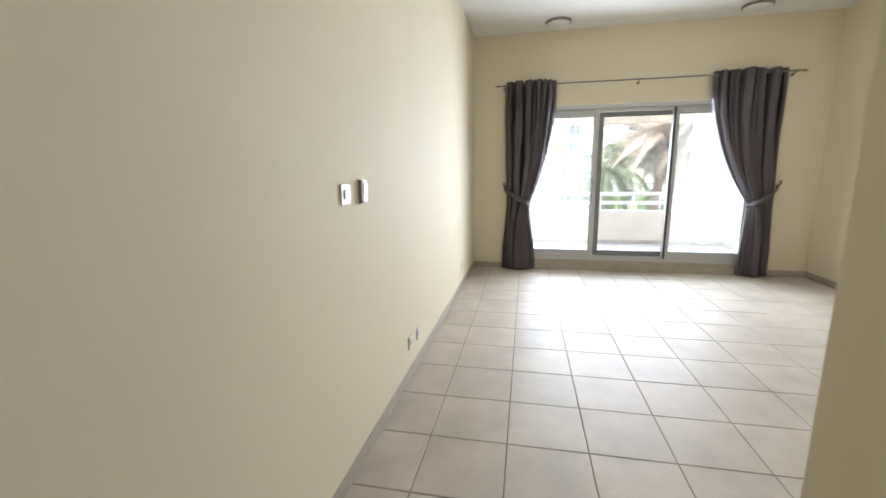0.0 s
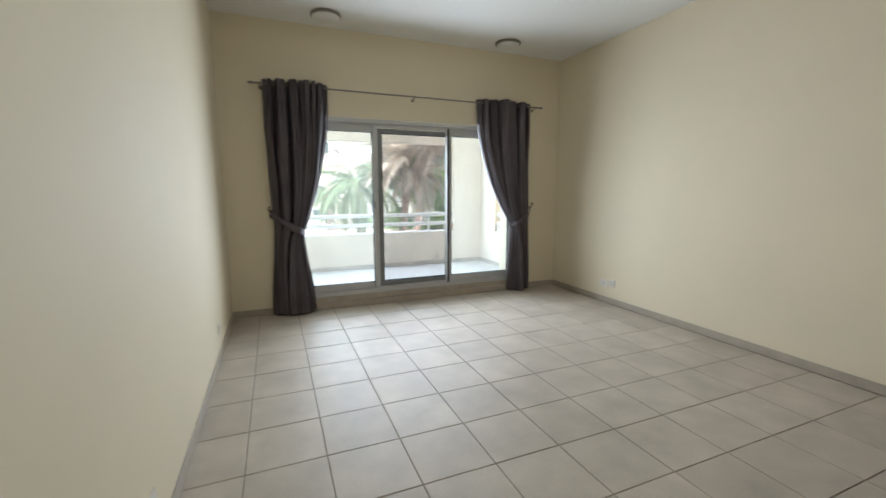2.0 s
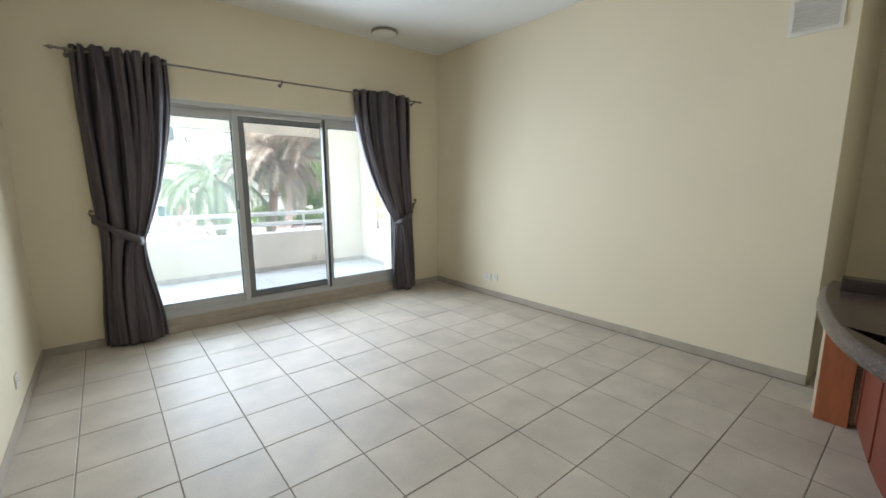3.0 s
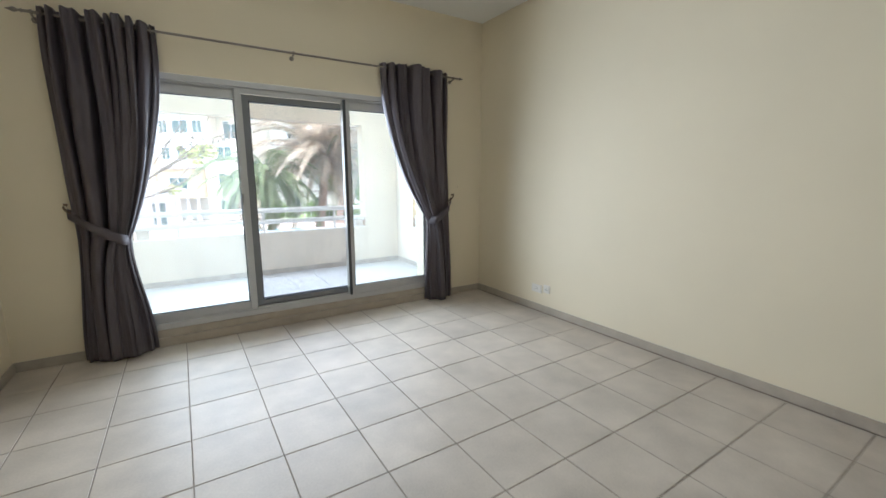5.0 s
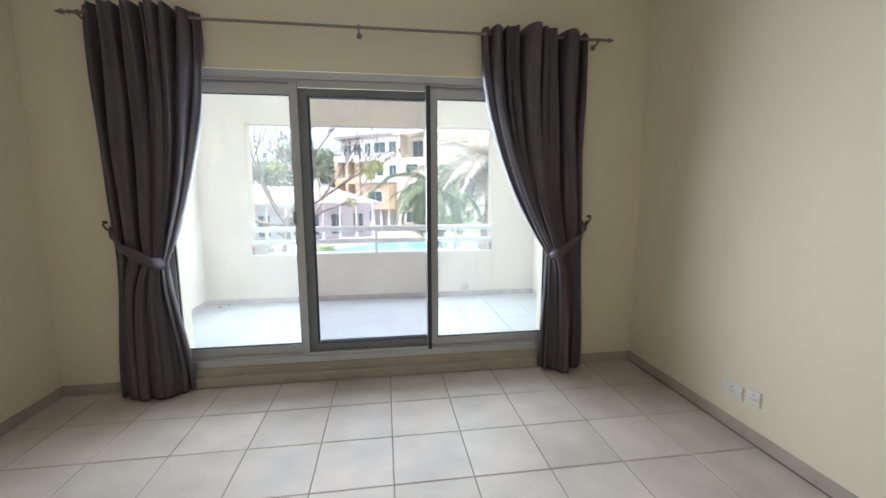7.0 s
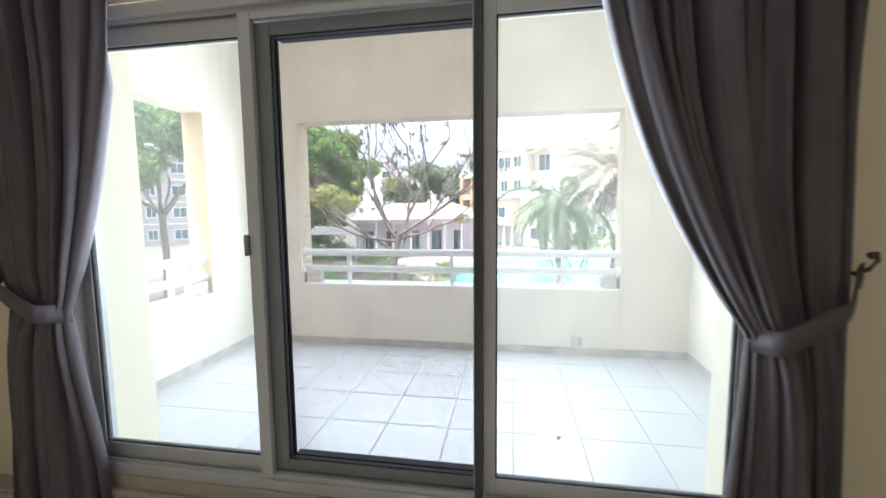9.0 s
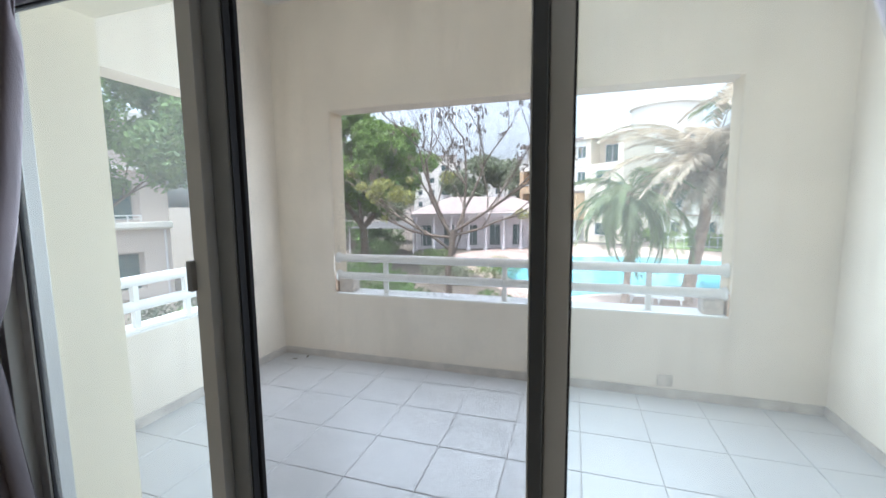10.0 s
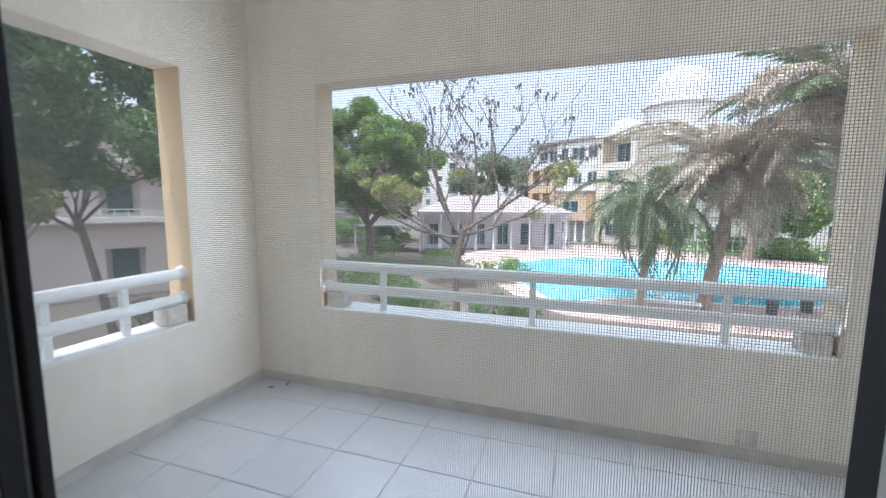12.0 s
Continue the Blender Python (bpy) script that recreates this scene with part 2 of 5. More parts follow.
def bm_tube(bm, path, radii, sides=10, caps=True):
    """A round tube through the points of path."""
    path = [Vector(p) for p in path]
    if not isinstance(radii, (list, tuple)):
        radii = [radii] * len(path)
    rings, up = [], Vector((0, 0, 1))
    for i, p in enumerate(path):
        d = (path[min(i + 1, len(path) - 1)] - path[max(i - 1, 0)]).normalized()
        side = d.cross(up if abs(d.z) < 0.95 else Vector((1, 0, 0))).normalized()
        oth = side.cross(d)
        rings.append([bm.verts.new(p + radii[i] * (math.cos(a) * side + math.sin(a) * oth)) for a in [2 * math.pi * k / sides for k in range(sides)]])
    for a, b in zip(rings, rings[1:]):
        for k in range(sides):
            bm.faces.new((a[k], a[(k + 1) % sides], b[(k + 1) % sides], b[k]))
    if caps:
        bm.faces.new(rings[0][::-1])
        bm.faces.new(rings[-1])
    return bm


def tube(path, radii, sides=12):
    return bm_tube(bmesh.new(), path, radii, sides)


def lathe(profile, origin, axis="Z", sides=24):
    """A turned shape: profile of (radius, height) about an axis through origin."""
    bm = bmesh.new()
    o = Vector(origin)
    rings = []
    for r, h in profile:
        ring = []
        for k in range(sides):
            c, s = r * math.cos(2 * math.pi * k / sides), r * math.sin(2 * math.pi * k / sides)
            ring.append(bm.verts.new(o + Vector({"Z": (c, s, h), "X": (h, c, s), "Y": (c, h, s)}[axis])))
        rings.append(ring)
    for a, b in zip(rings, rings[1:]):
        for k in range(sides):
            bm.faces.new((a[k], a[(k + 1) % sides], b[(k + 1) % sides], b[k]))
    bm.faces.new(rings[0][::-1])
    bm.faces.new(rings[-1])
    return bm


def mesh_ob(name, bm, material, smooth=False):
    bmesh.ops.recalc_face_normals(bm, faces=bm.faces[:])
    me = bpy.data.meshes.new(name)
    bm.to_mesh(me)
    bm.free()
    me.materials.append(material)
    if smooth:
        me.shade_smooth()
        me.set_sharp_from_angle(angle=radians(40))
    return new(name, me)


def part(name, bm, material, parent, label="", smooth=False):
    ob = mesh_ob(name, bm, material, smooth)
    ob.parent = parent
    ob.matrix_parent_inverse = parent.matrix_world.inverted()
    if label:
        ob["label"] = label
    return ob


def thing(name, label, category, at=(0, 0, 0), group="", kind=""):
    e = new(name)
    e.empty_display_size = 0.1
    e.matrix_world = Matrix.Translation(at)
    return tagged(e, label, category, group, kind)


def structure(name, bm, material, label, category):
    return tagged(mesh_ob(name, bm, material), label, category, kind="structure")


# ---- the room ----
XL, XR, YW, YO, ZC = -0.483, 3.845, 6.335, 6.78, 3.205       # inner wall faces, outer wall face, ceiling
OX0, OX1, OZ0, OZ1 = 0.203, 3.176, 0.137, 2.255              # opening of the glazed door
CX, CY, YB, XK, YK = 0.70, 1.03, -1.6, 5.2, 2.09           # corridor corner, back, kitchen recess

floor = structure("floor", boxes((XL, XK, YB, YW, -0.12, -0.003)), M_GROUT, "beige ceramic tiled floor with brown grout joints", "floor")
wall_left = structure("wall_left", boxes((XL - 0.2, XL, YB - 0.2, YW, -0.12, ZC)), M_WALL, "plain cream painted wall with switches and sockets", "wall")
wall_right = structure("wall_right", boxes((XR, XR + 0.2, YK, YW, -0.12, ZC)), M_WALL, "plain cream painted wall with low sockets", "wall")
wall_window = structure("wall_window", boxes((XL - 0.2, OX0, YW, YO, -0.12, ZC), (OX1, XR + 0.2, YW, YO, -0.12, ZC), (OX0, OX1, YW, YO, OZ1, ZC)), M_WALL,
                        "cream painted wall round the sliding balcony door", "wall")
wall_corridor = structure("wall_corridor", boxes((CX, XK, CY - 0.15, CY, -0.12, ZC), (CX, CX + 0.15, YB, CY - 0.15, -0.12, ZC)), M_WALL,
                          "cream painted corridor wall ending in a corner", "wall")
wall_back = structure("wall_back", boxes((XL, CX, YB - 0.2, YB, -0.12, ZC)), M_WALL, "cream painted end wall of the corridor", "wall")
wall_kitchen = structure("wall_kitchen", boxes((XK, XK + 0.2, CY - 0.15, YK + 0.2, -0.12, ZC), (XR + 0.2, XK, YK, YK + 0.2, -0.12, ZC)), M_WALL,
                         "cream painted walls of the kitchen recess", "wall")
ceiling = structure("ceiling", boxes((XL - 0.2, XK + 0.2, YB - 0.2, YO, ZC, ZC + 0.25)), M_CEIL, "flat white painted ceiling", "ceiling")
door_sill = structure("door_sill", boxes((OX0 - 0.02, OX1 + 0.02, YW - 0.034, YW, 0.0, 0.075), (OX0, OX1, YW, 6.50, -0.1, OZ0), bevel=0.006), M_SKIRT,
                      "raised tiled sill under the sliding door", "sill")

# ---- the balcony shell ----
BX0, BX1, BY1, BZC = -0.465, 3.845, 8.69, 3.23
WT = 0.21                                                   # wall thickness
FX0, FX1, FZ0, FZ1 = 0.117, 3.255, 0.622, 2.266            # front opening
SY0, SY1 = 6.98, 8.115                                     # side openings
balcony_floor = structure("balcony_floor", boxes((BX0 - WT, BX1 + WT, YO, BY1 + WT, -0.25, -0.007), (OX0, OX1, 6.50, YO, -0.25, -0.007)), M_BALC_GROUT, "white tiled balcony floor with brown joints", "floor")
balcony_wall_front = structure("balcony_wall_front", boxes(
    (BX0 - WT, BX1 + WT, BY1, BY1 + WT, -0.25, FZ0), (BX0 - WT, BX1 + WT, BY1, BY1 + WT, FZ1, BZC),
    (BX0 - WT, FX0, BY1, BY1 + WT, FZ0, FZ1), (FX1, BX1 + WT, BY1, BY1 + WT, FZ0, FZ1)), M_BALC, "cream rendered balcony wall with a wide open bay", "wall")
for side, xa, xb in (("left", BX0 - WT, BX0), ("right", BX1, BX1 + WT)):
    structure("balcony_wall_" + side, boxes((xa, xb, YO, BY1, -0.25, FZ0), (xa, xb, YO, BY1, FZ1, BZC), (xa, xb, YO, SY0, FZ0, FZ1), (xa, xb, SY1, BY1, FZ0, FZ1)), M_BALC,
              "cream rendered balcony side wall with an open bay", "wall")
balcony_ceiling = structure("balcony_ceiling", boxes((BX0 - WT, BX1 + WT, YO, BY1 + WT, BZC, BZC + 0.25)), M_CEIL, "white painted balcony soffit", "ceiling")
# tan painted linings of the bays, the front bay's lightened to imitate glare
for xa, xb in ((BX0 - WT - 0.002, BX0 - 0.004), (BX1 + 0.004, BX1 + WT + 0.002)):
    structure("jamb_trim", box(xa, xb, SY1 - 0.004, SY1 + 0.002, FZ0, FZ1), M_BALC_TAN, "tan painted jamb of the balcony side bay", "jamb")
structure("jamb_trim", box(FX0 - 0.002, FX0 + 0.004, BY1 + 0.02, BY1 + WT + 0.002, FZ0, FZ1), M_BALC_TAN_GLARE, "tan painted jamb of the balcony front bay, lightened for glare", "jamb")
structure("jamb_trim", box(FX1 - 0.004, FX1 + 0.002, BY1 + 0.02, BY1 + WT + 0.002, FZ0, FZ1), M_BALC_TAN_GLARE, "tan painted jamb of the balcony front bay, lightened for glare", "jamb")
structure("sill_trim", boxes((FX0 + 0.004, FX1 - 0.004, BY1 + 0.004, BY1 + WT + 0.02, FZ0 - 0.001, FZ0 + 0.012)), M_RAIL, "white painted parapet top of the front bay", "sill")
for xa, xb in ((BX0 - WT - 0.02, BX0 - 0.004), (BX1 + 0.004, BX1 + WT + 0.02)):
    structure("sill_trim", boxes((xa, xb, SY0 + 0.004, SY1 - 0.008, FZ0 - 0.001, FZ0 + 0.012)), M_RAIL, "white painted parapet top of a side bay", "sill")


# ---- sliding balcony door ----
def sash(name, x0, x1, z0, z1, y0, y1, stile, rail, material, parent, label, right=None):
    """Four mitred members round a field."""
    right = right or stile
    s = part(name, boxes((x0, x0 + stile, y0, y1, z0, z1), (x1 - right, x1, y0, y1, z0, z1), (x0 + stile, x1 - right, y0 + 0.001, y1 - 0.001, z0, z0 + rail),
                         (x0 + stile, x1 - right, y0 + 0.001, y1 - 0.001, z1 - rail, z1), bevel=0.003), material, parent, label)
    gx = boxes((x0 + stile, x0 + stile + 0.006, y0 + 0.008, y1 - 0.008, z0 + rail, z1 - rail), (x1 - right - 0.006, x1 - right, y0 + 0.008, y1 - 0.008, z0 + rail, z1 - rail),
               (x0 + stile, x1 - right, y0 + 0.009, y1 - 0.009, z0 + rail, z0 + rail + 0.006), (x0 + stile, x1 - right, y0 + 0.009, y1 - 0.009, z1 - rail - 0.006, z1 - rail))
    part("gasket", gx, M_RUBBER, s, "black rubber glazing gasket")
    return s


def sliding_door():
    d = tagged(mesh_ob("door_1", boxes((OX0, OX0 + 0.045, 6.34, 6.495, OZ0, OZ1), (OX1 - 0.045, OX1, 6.34, 6.495, OZ0, OZ1), (OX0 + 0.045, OX1 - 0.045, 6.34, 6.495, OZ1 - 0.05, OZ1),
                                       (OX0 + 0.045, OX1 - 0.045, 6.345, 6.495, OZ0, OZ0 + 0.05), bevel=0.003), M_ALU),
               "grey aluminium three-panel sliding balcony door with insect screen", "sliding door", kind="structure")
    part("track", boxes(*[(OX0 + 0.045, OX1 - 0.045, y, y + 0.006, OZ0 + 0.05, OZ0 + 0.065) for y in (6.362, 6.392, 6.43, 6.465)]), M_ALU, d)
    part("head_track", boxes(*[(OX0 + 0.045, OX1 - 0.045, y, y + 0.006, OZ1 - 0.068, OZ1 - 0.05) for y in (6.362, 6.392, 6.43, 6.465)]), M_ALU, d)
    for x0, x1 in ((OX0 + 0.05, 1.198), (2.147, OX1 - 0.05)):
        s = sash("glazed_sash", x0, x1, 0.188, 2.186, 6.385, 6.425, 0.05, 0.078, M_ALU, d, "fixed glazed panel, grey aluminium")
        g = part("pane", box(x0 + 0.05, x1 - 0.05, 6.402, 6.408, 0.255, 2.11), M_GLASS, s, "clear glass pane")
        g.visible_shadow = False
    # cover mullions each side of the middle panel
    part("mullion", boxes((1.152, 1.207, 6.355, 6.383, 0.187, 2.19), (1.16, 1.2, 6.383, 6.392, 0.187, 2.19), bevel=0.003), M_ALU, d)
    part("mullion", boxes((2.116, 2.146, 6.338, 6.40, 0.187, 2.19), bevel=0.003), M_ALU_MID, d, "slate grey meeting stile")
    # side face of the slate stile, painted lighter for the light it catches
    part("stile_side", boxes((2.112, 2.1155, 6.34, 6.40, 0.187, 2.19)), M_ALU, d, "lit side of the meeting stile, painted light grey")
    for a, b in ((0.1865, 0.207), (2.157, 2.19)):
        part("rail", boxes((1.208, 2.111, 6.358, 6.383, a, b), bevel=0.003), M_ALU, d)
    s = sash("screen_sash", 1.203, 2.146, 0.207, 2.157, 6.393, 6.432, 0.064, 0.052, M_ALU_DARK, d, "dark grey framed insect screen panel", 0.012)
    part("stile_lip", boxes((1.2, 1.276, 6.436, 6.452, 0.195, 2.155), bevel=0.003), M_RUBBER, d, "black weather strip")
    part("stile_lip", boxes((2.14, 2.18, 6.436, 6.48, 0.195, 2.155), bevel=0.003), M_RUBBER, d, "black weather strip")
    for a, b in ((0.195, 0.262), (2.102, 2.155)):
        part("rail_lip", boxes((1.277, 2.139, 6.437, 6.479, a, b), bevel=0.003), M_RUBBER, d, "black weather strip")
    # woven mesh
    bm = bmesh.new()
    p, h = 0.0023, 0.00026
    x0, x1, z0, z1, y = 1.21, 2.15, 0.25, 2.11, 6.4825

    def wire(ax, bx, az, bz, yy):
        if ax == bx:
            c = [(ax - h, yy), (ax, yy - h), (ax + h, yy), (ax, yy + h)]
            lo, hi = [bm.verts.new((u, v, az)) for u, v in c], [bm.verts.new((u, v, bz)) for u, v in c]
        else:
            c = [(az - h, yy), (az, yy - h), (az + h, yy), (az, yy + h)]
            lo, hi = [bm.verts.new((ax, v, u)) for u, v in c], [bm.verts.new((bx, v, u)) for u, v in c]
        for k in range(4):
            bm.faces.new((lo[k], lo[(k + 1) % 4], hi[(k + 1) % 4], hi[k]))
    for i in range(int((x1 - x0) / p)):
        wire(x0 + i * p, x0 + i * p, z0, z1, y)
    for i in range(int((z1 - z0) / p)):
        wire(x0, x1, z0 + i * p, z0 + i * p, y + 0.0004)
    me = bpy.data.meshes.new("insect_mesh")
    bm.to_mesh(me)
    bm.free()
    me.materials.append(M_MESH)
    ob = new("insect_mesh", me)
    ob.parent = s
    tagged(ob, "fine grey woven insect mesh", kind="stuff")
    # pull handle on the mullion
    h1 = part("handle", boxes((1.14, 1.16, 6.338, 6.36, 1.195, 1.285), bevel=0.005), M_ALU_DARK, d, "dark recessed pull handle")
    return d


sliding_door()


# ---- curtains ----
def smooth01(t):
    t = max(0.0, min(1.0, t))
    return t * t * (3 - 2 * t)


def curtain(xa, xb, gather_a, gather_b, foot_a, foot_b, hook, inner, seed):
    """An eyelet curtain hung in folds, drawn to one side by a tieback. inner: +1 when its free edge is towards +x."""
    rng = random.Random(seed)
    c = thing("curtain", "mauve-grey eyelet curtain gathered by a fabric tieback", "curtain", ((xa + xb) / 2, 6.248, 0.02), "curtains")
    zt, zg, zb = 2.575, 0.945, 0.018
    cols, rows = 300, 100
    # pleats of uneven width and depth, some pressed flat against the next
    widths = [rng.choice((0.45, 0.6, 1.0, 1.5, 2.2)) * rng.uniform(0.85, 1.15) for _ in range(9)]
    widths[0], widths[-1] = 0.55, 0.5
    total = sum(widths)
    cuts = [sum(widths[:k]) / total for k in range(10)]
    deep = [rng.uniform(0.6, 1.3) for _ in range(9)]
    deep[0], deep[-1], deep[1], deep[-2] = 0.42, 0.42, 0.75, 0.75
    lean = [rng.uniform(-0.5, 0.5) for _ in range(9)]

    def pleat(u, z):
        """Depth towards the room and sideways roll of the cloth at u."""
        v = u + 0.012 * math.sin(2.3 * z + 9 * u + seed) + 0.006 * math.sin(6.1 * z + 17 * u)
        v = max(0.0, min(0.9999, v))
        k = next(i for i in range(9) if v < cuts[i + 1])
        t = (v - cuts[k]) / (cuts[k + 1] - cuts[k])
        t = max(0.0, min(1.0, t + 0.12 * lean[k] * math.sin(math.pi * t)))
        body = smooth01(1.3 * (0.5 - 0.5 * math.cos(2 * math.pi * t)) - 0.12) ** 0.8
        crease = 0.14 * math.sin(2 * math.pi * t + 2.1 * z + k) + 0.07 * math.sin(6 * math.pi * t + 1.3 * z + 2 * k)
        return deep[k] * body + crease * min(1, 2 * t, 2 * (1 - t)), -math.sin(2 * math.pi * t)

    def edges(z, u):
        zg_u = zg + 0.10 * (u if inner < 0 else 1 - u)     # the band rises to the hook
        if z >= zg_u:
            t = (z - zg_u) / (zt - zg_u)
            k = 1 - (1 - t) ** 2.1
            a, b = gather_a + (xa - gather_a) * k, gather_b + (xb - gather_b) * k
            amp = 0.050 + 0.036 * t
        else:
            t = (zg_u - z) / (zg_u - zb)
            k = smooth01(t * 1.15) * 0.85 + 0.15 * t
            a, b = gather_a + (foot_a - gather_a) * k, gather_b + (foot_b - gather_b) * k
            amp = 0.050 + 0.024 * t
        return a, b, amp
    bm = bmesh.new()
    grid = []
    for r in range(rows + 1):
        z = zt + (zb - zt) * r / rows
        row = []
        for i in range(cols + 1):
            u = i / cols
            a, b, amp = edges(z, u)
            d, roll_ = pleat(u, z)
            y = 6.246 + amp * (1.0 - 2.0 * d)
            # the free side is drawn together in a tight knot, the wall side hangs on straight
            v = u if inner < 0 else 1 - u
            tight = v * 0.45 if v < 0.6 else 0.27 + (v - 0.6) * 1.825
            near = math.exp(-abs(z - zg - 0.03) / (0.55 if z > zg else 0.22))
            v = v + (tight - v) * near
            x = a + (b - a) * (v if inner < 0 else 1 - v) + 0.30 * amp * roll_ * (0.4 + 0.6 * min(1, (zt - z)))
            pinch = math.exp(-((z - zg - 0.05) / 0.10) ** 2)
            y = y * (1 - 0.3 * pinch) + 0.3 * pinch * 6.253
            row.append(bm.verts.new((x, min(y, 6.312), z + (0.006 * math.sin(40 * u + 1) if r == rows else 0))))
        grid.append(row)
    for r in range(rows):
        for i in range(cols):
            bm.faces.new((grid[r][i], grid[r][i + 1], grid[r + 1][i + 1], grid[r + 1][i]))
    cloth = part("cloth", bm, M_CURTAIN, c, smooth=False)
    cloth.data.shade_smooth()
    so = cloth.modifiers.new("thickness", "SOLIDIFY")
    so.thickness = 0.0025
    # eyelets where the cloth crosses the rod
    for i in range(13):
        u = (i + 0.5) / 13
        x = xa + (xb - xa) * u
        ring = bmesh.new()
        bm_tube(ring, [(x + 0.003 * math.sin(k), 6.251 + 0.021 * math.cos(2 * math.pi * k / 14), 2.53 + 0.021 * math.sin(2 * math.pi * k / 14)) for k in range(15)], 0.0035, 6, False)
        part("eyelet", ring, M_ROD, c, smooth=True)
    # the tieback band: front and back runs from the hook round the gathered cloth
    bm = bmesh.new()
    hx = hook[0]
    far = gather_a - 0.012 if inner < 0 else gather_b + 0.012
    pts = []
    n = 26
    for k in range(n + 1):
        t = k / n
        x = hx - 0.025 * inner + (far - hx + 0.025 * inner) * t
        sag = 1.162 - 0.225 * (1 - (1 - t) ** 1.15)
        y = 6.293 - 0.135 * smooth01(t / 0.4) + 0.12 * smooth01((t - 0.86) / 0.14)
        pts.append((x, y, sag))
    w = 0.042
    prev = None
    for (x, y, z), k in zip(pts, range(n + 1)):
        ww = w * (0.95 - 0.3 * math.sin(math.pi * min(1, k / 16)) ** 2)
        a = bm.verts.new((x, y, z - ww))
        m_ = bm.verts.new((x, y - 0.006, z))
        b = bm.verts.new((x + 0.004, y, z + ww))
        if prev:
            bm.faces.new((prev[0], a, m_, prev[1]))
            bm.faces.new((prev[1], m_, b, prev[2]))
        prev = (a, m_, b)
    tie = part("tieback", bm, M_CURTAIN, c, "fabric tieback band")
    tie.data.shade_smooth()
    so = tie.modifiers.new("thickness", "SOLIDIFY")
    so.thickness = 0.006
    # the hook on the wall
    hk = thing("tieback_hook", "aged bronze scroll hook fixed to the wall", "hook", (hx, YW, 1.172), "tieback hooks")
    part("rose", lathe([(0.022, 0.0), (0.022, -0.004), (0.012, -0.01)], (hx, YW, 1.172), "Y", 16), M_BRONZE, hk, smooth=True)
    s = -inner
    arm = [(hx, YW - 0.008, 1.172), (hx, YW - 0.05, 1.164), (hx + 0.022 * s, YW - 0.075, 1.182), (hx + 0.036 * s, YW - 0.085, 1.212), (hx + 0.028 * s, YW - 0.088, 1.233), (hx + 0.010 * s, YW - 0.088, 1.227)]
    part("arm", tube(arm, [0.007, 0.007, 0.007, 0.008, 0.010, 0.012], 8), M_BRONZE, hk, smooth=True)
    return c


curtain(-0.03, 0.625, 0.0, 0.305, -0.045, 0.39, (-0.018, YW, 1.172), +1, 3)
curtain(2.525, 3.32, 3.055, 3.315, 3.03, 3.345, (3.352, YW, 1.172), -1, 8)


def curtain_rod():
    r = thing("curtain_rod", "brushed nickel curtain rod with pointed finials", "curtain rod", (1.64, 6.251, 2.53))
    part("pole", tube([(-0.103, 6.251, 2.53), (1.65, 6.251, 2.528), (3.432, 6.251, 2.53)], 0.0095, 12), M_ROD, r, smooth=True)
    for s, x in ((-1, -0.103), (1, 3.432)):
        prof = [(0.011, 0), (0.014, 0.004), (0.008, 0.010), (0.006, 0.018), (0.012, 0.028), (0.017, 0.040), (0.012, 0.055), (0.006, 0.068), (0.0015, 0.082)]
        part("finial", lathe([(a, s * h) for a, h in prof], (x, 6.251, 2.53), "X", 14), M_ROD, r, smooth=True)
    for x in (-0.058, 1.65, 3.387):
        b = part("bracket", tube([(x, YW, 2.50), (x, 6.298, 2.505), (x, 6.258, 2.515), (x, 6.251, 2.522)], 0.006, 8), M_ROD, r, smooth=True)
        part("plate", lathe([(0.02, 0), (0.02, -0.005), (0.012, -0.008)], (x, YW, 2.50), "Y", 16), M_ROD, b, smooth=True)
        part("cup", lathe([(0.013, -0.008), (0.015, -0.004), (0.015, 0.004), (0.013, 0.008)], (x, 6.251, 2.53), "X", 14), M_ROD, b, smooth=True)
    return r


curtain_rod()
plug = thing("wall_plug", "small brown plastic wall plug in the cream wall", "wall plug", (3.51, YW, 1.315))
part("sleeve", lathe([(0.0035, 0.0), (0.0035, -0.001), (0.002, -0.0015)], (3.51, YW, 1.315), "Y", 10), M_BRONZE, plug, smooth=True)


# ---- ceiling lamps ----
def ceiling_lamp(x, y):
    c = thing("ceiling_light", "round surface ceiling light with brown-grey rim, switched off", "ceiling light", (x, y, ZC), "ceiling lights")
    part("rim", lathe([(0.12, 0), (0.152, -0.003), (0.156, -0.014), (0.15, -0.026), (0.14, -0.03)], (x, y, ZC), "Z", 36), M_LAMP_RIM, c, smooth=True)
    part("diffuser", lathe([(0.143, -0.024), (0.138, -0.036), (0.118, -0.048), (0.08, -0.057), (0.04, -0.062), (0.005, -0.063)], (x, y, ZC), "Z", 36), M_LAMP_GLASS, c, "opal glass diffuser", smooth=True)


ceiling_lamp(0.608, 5.99)
ceiling_lamp(2.777, 5.99)


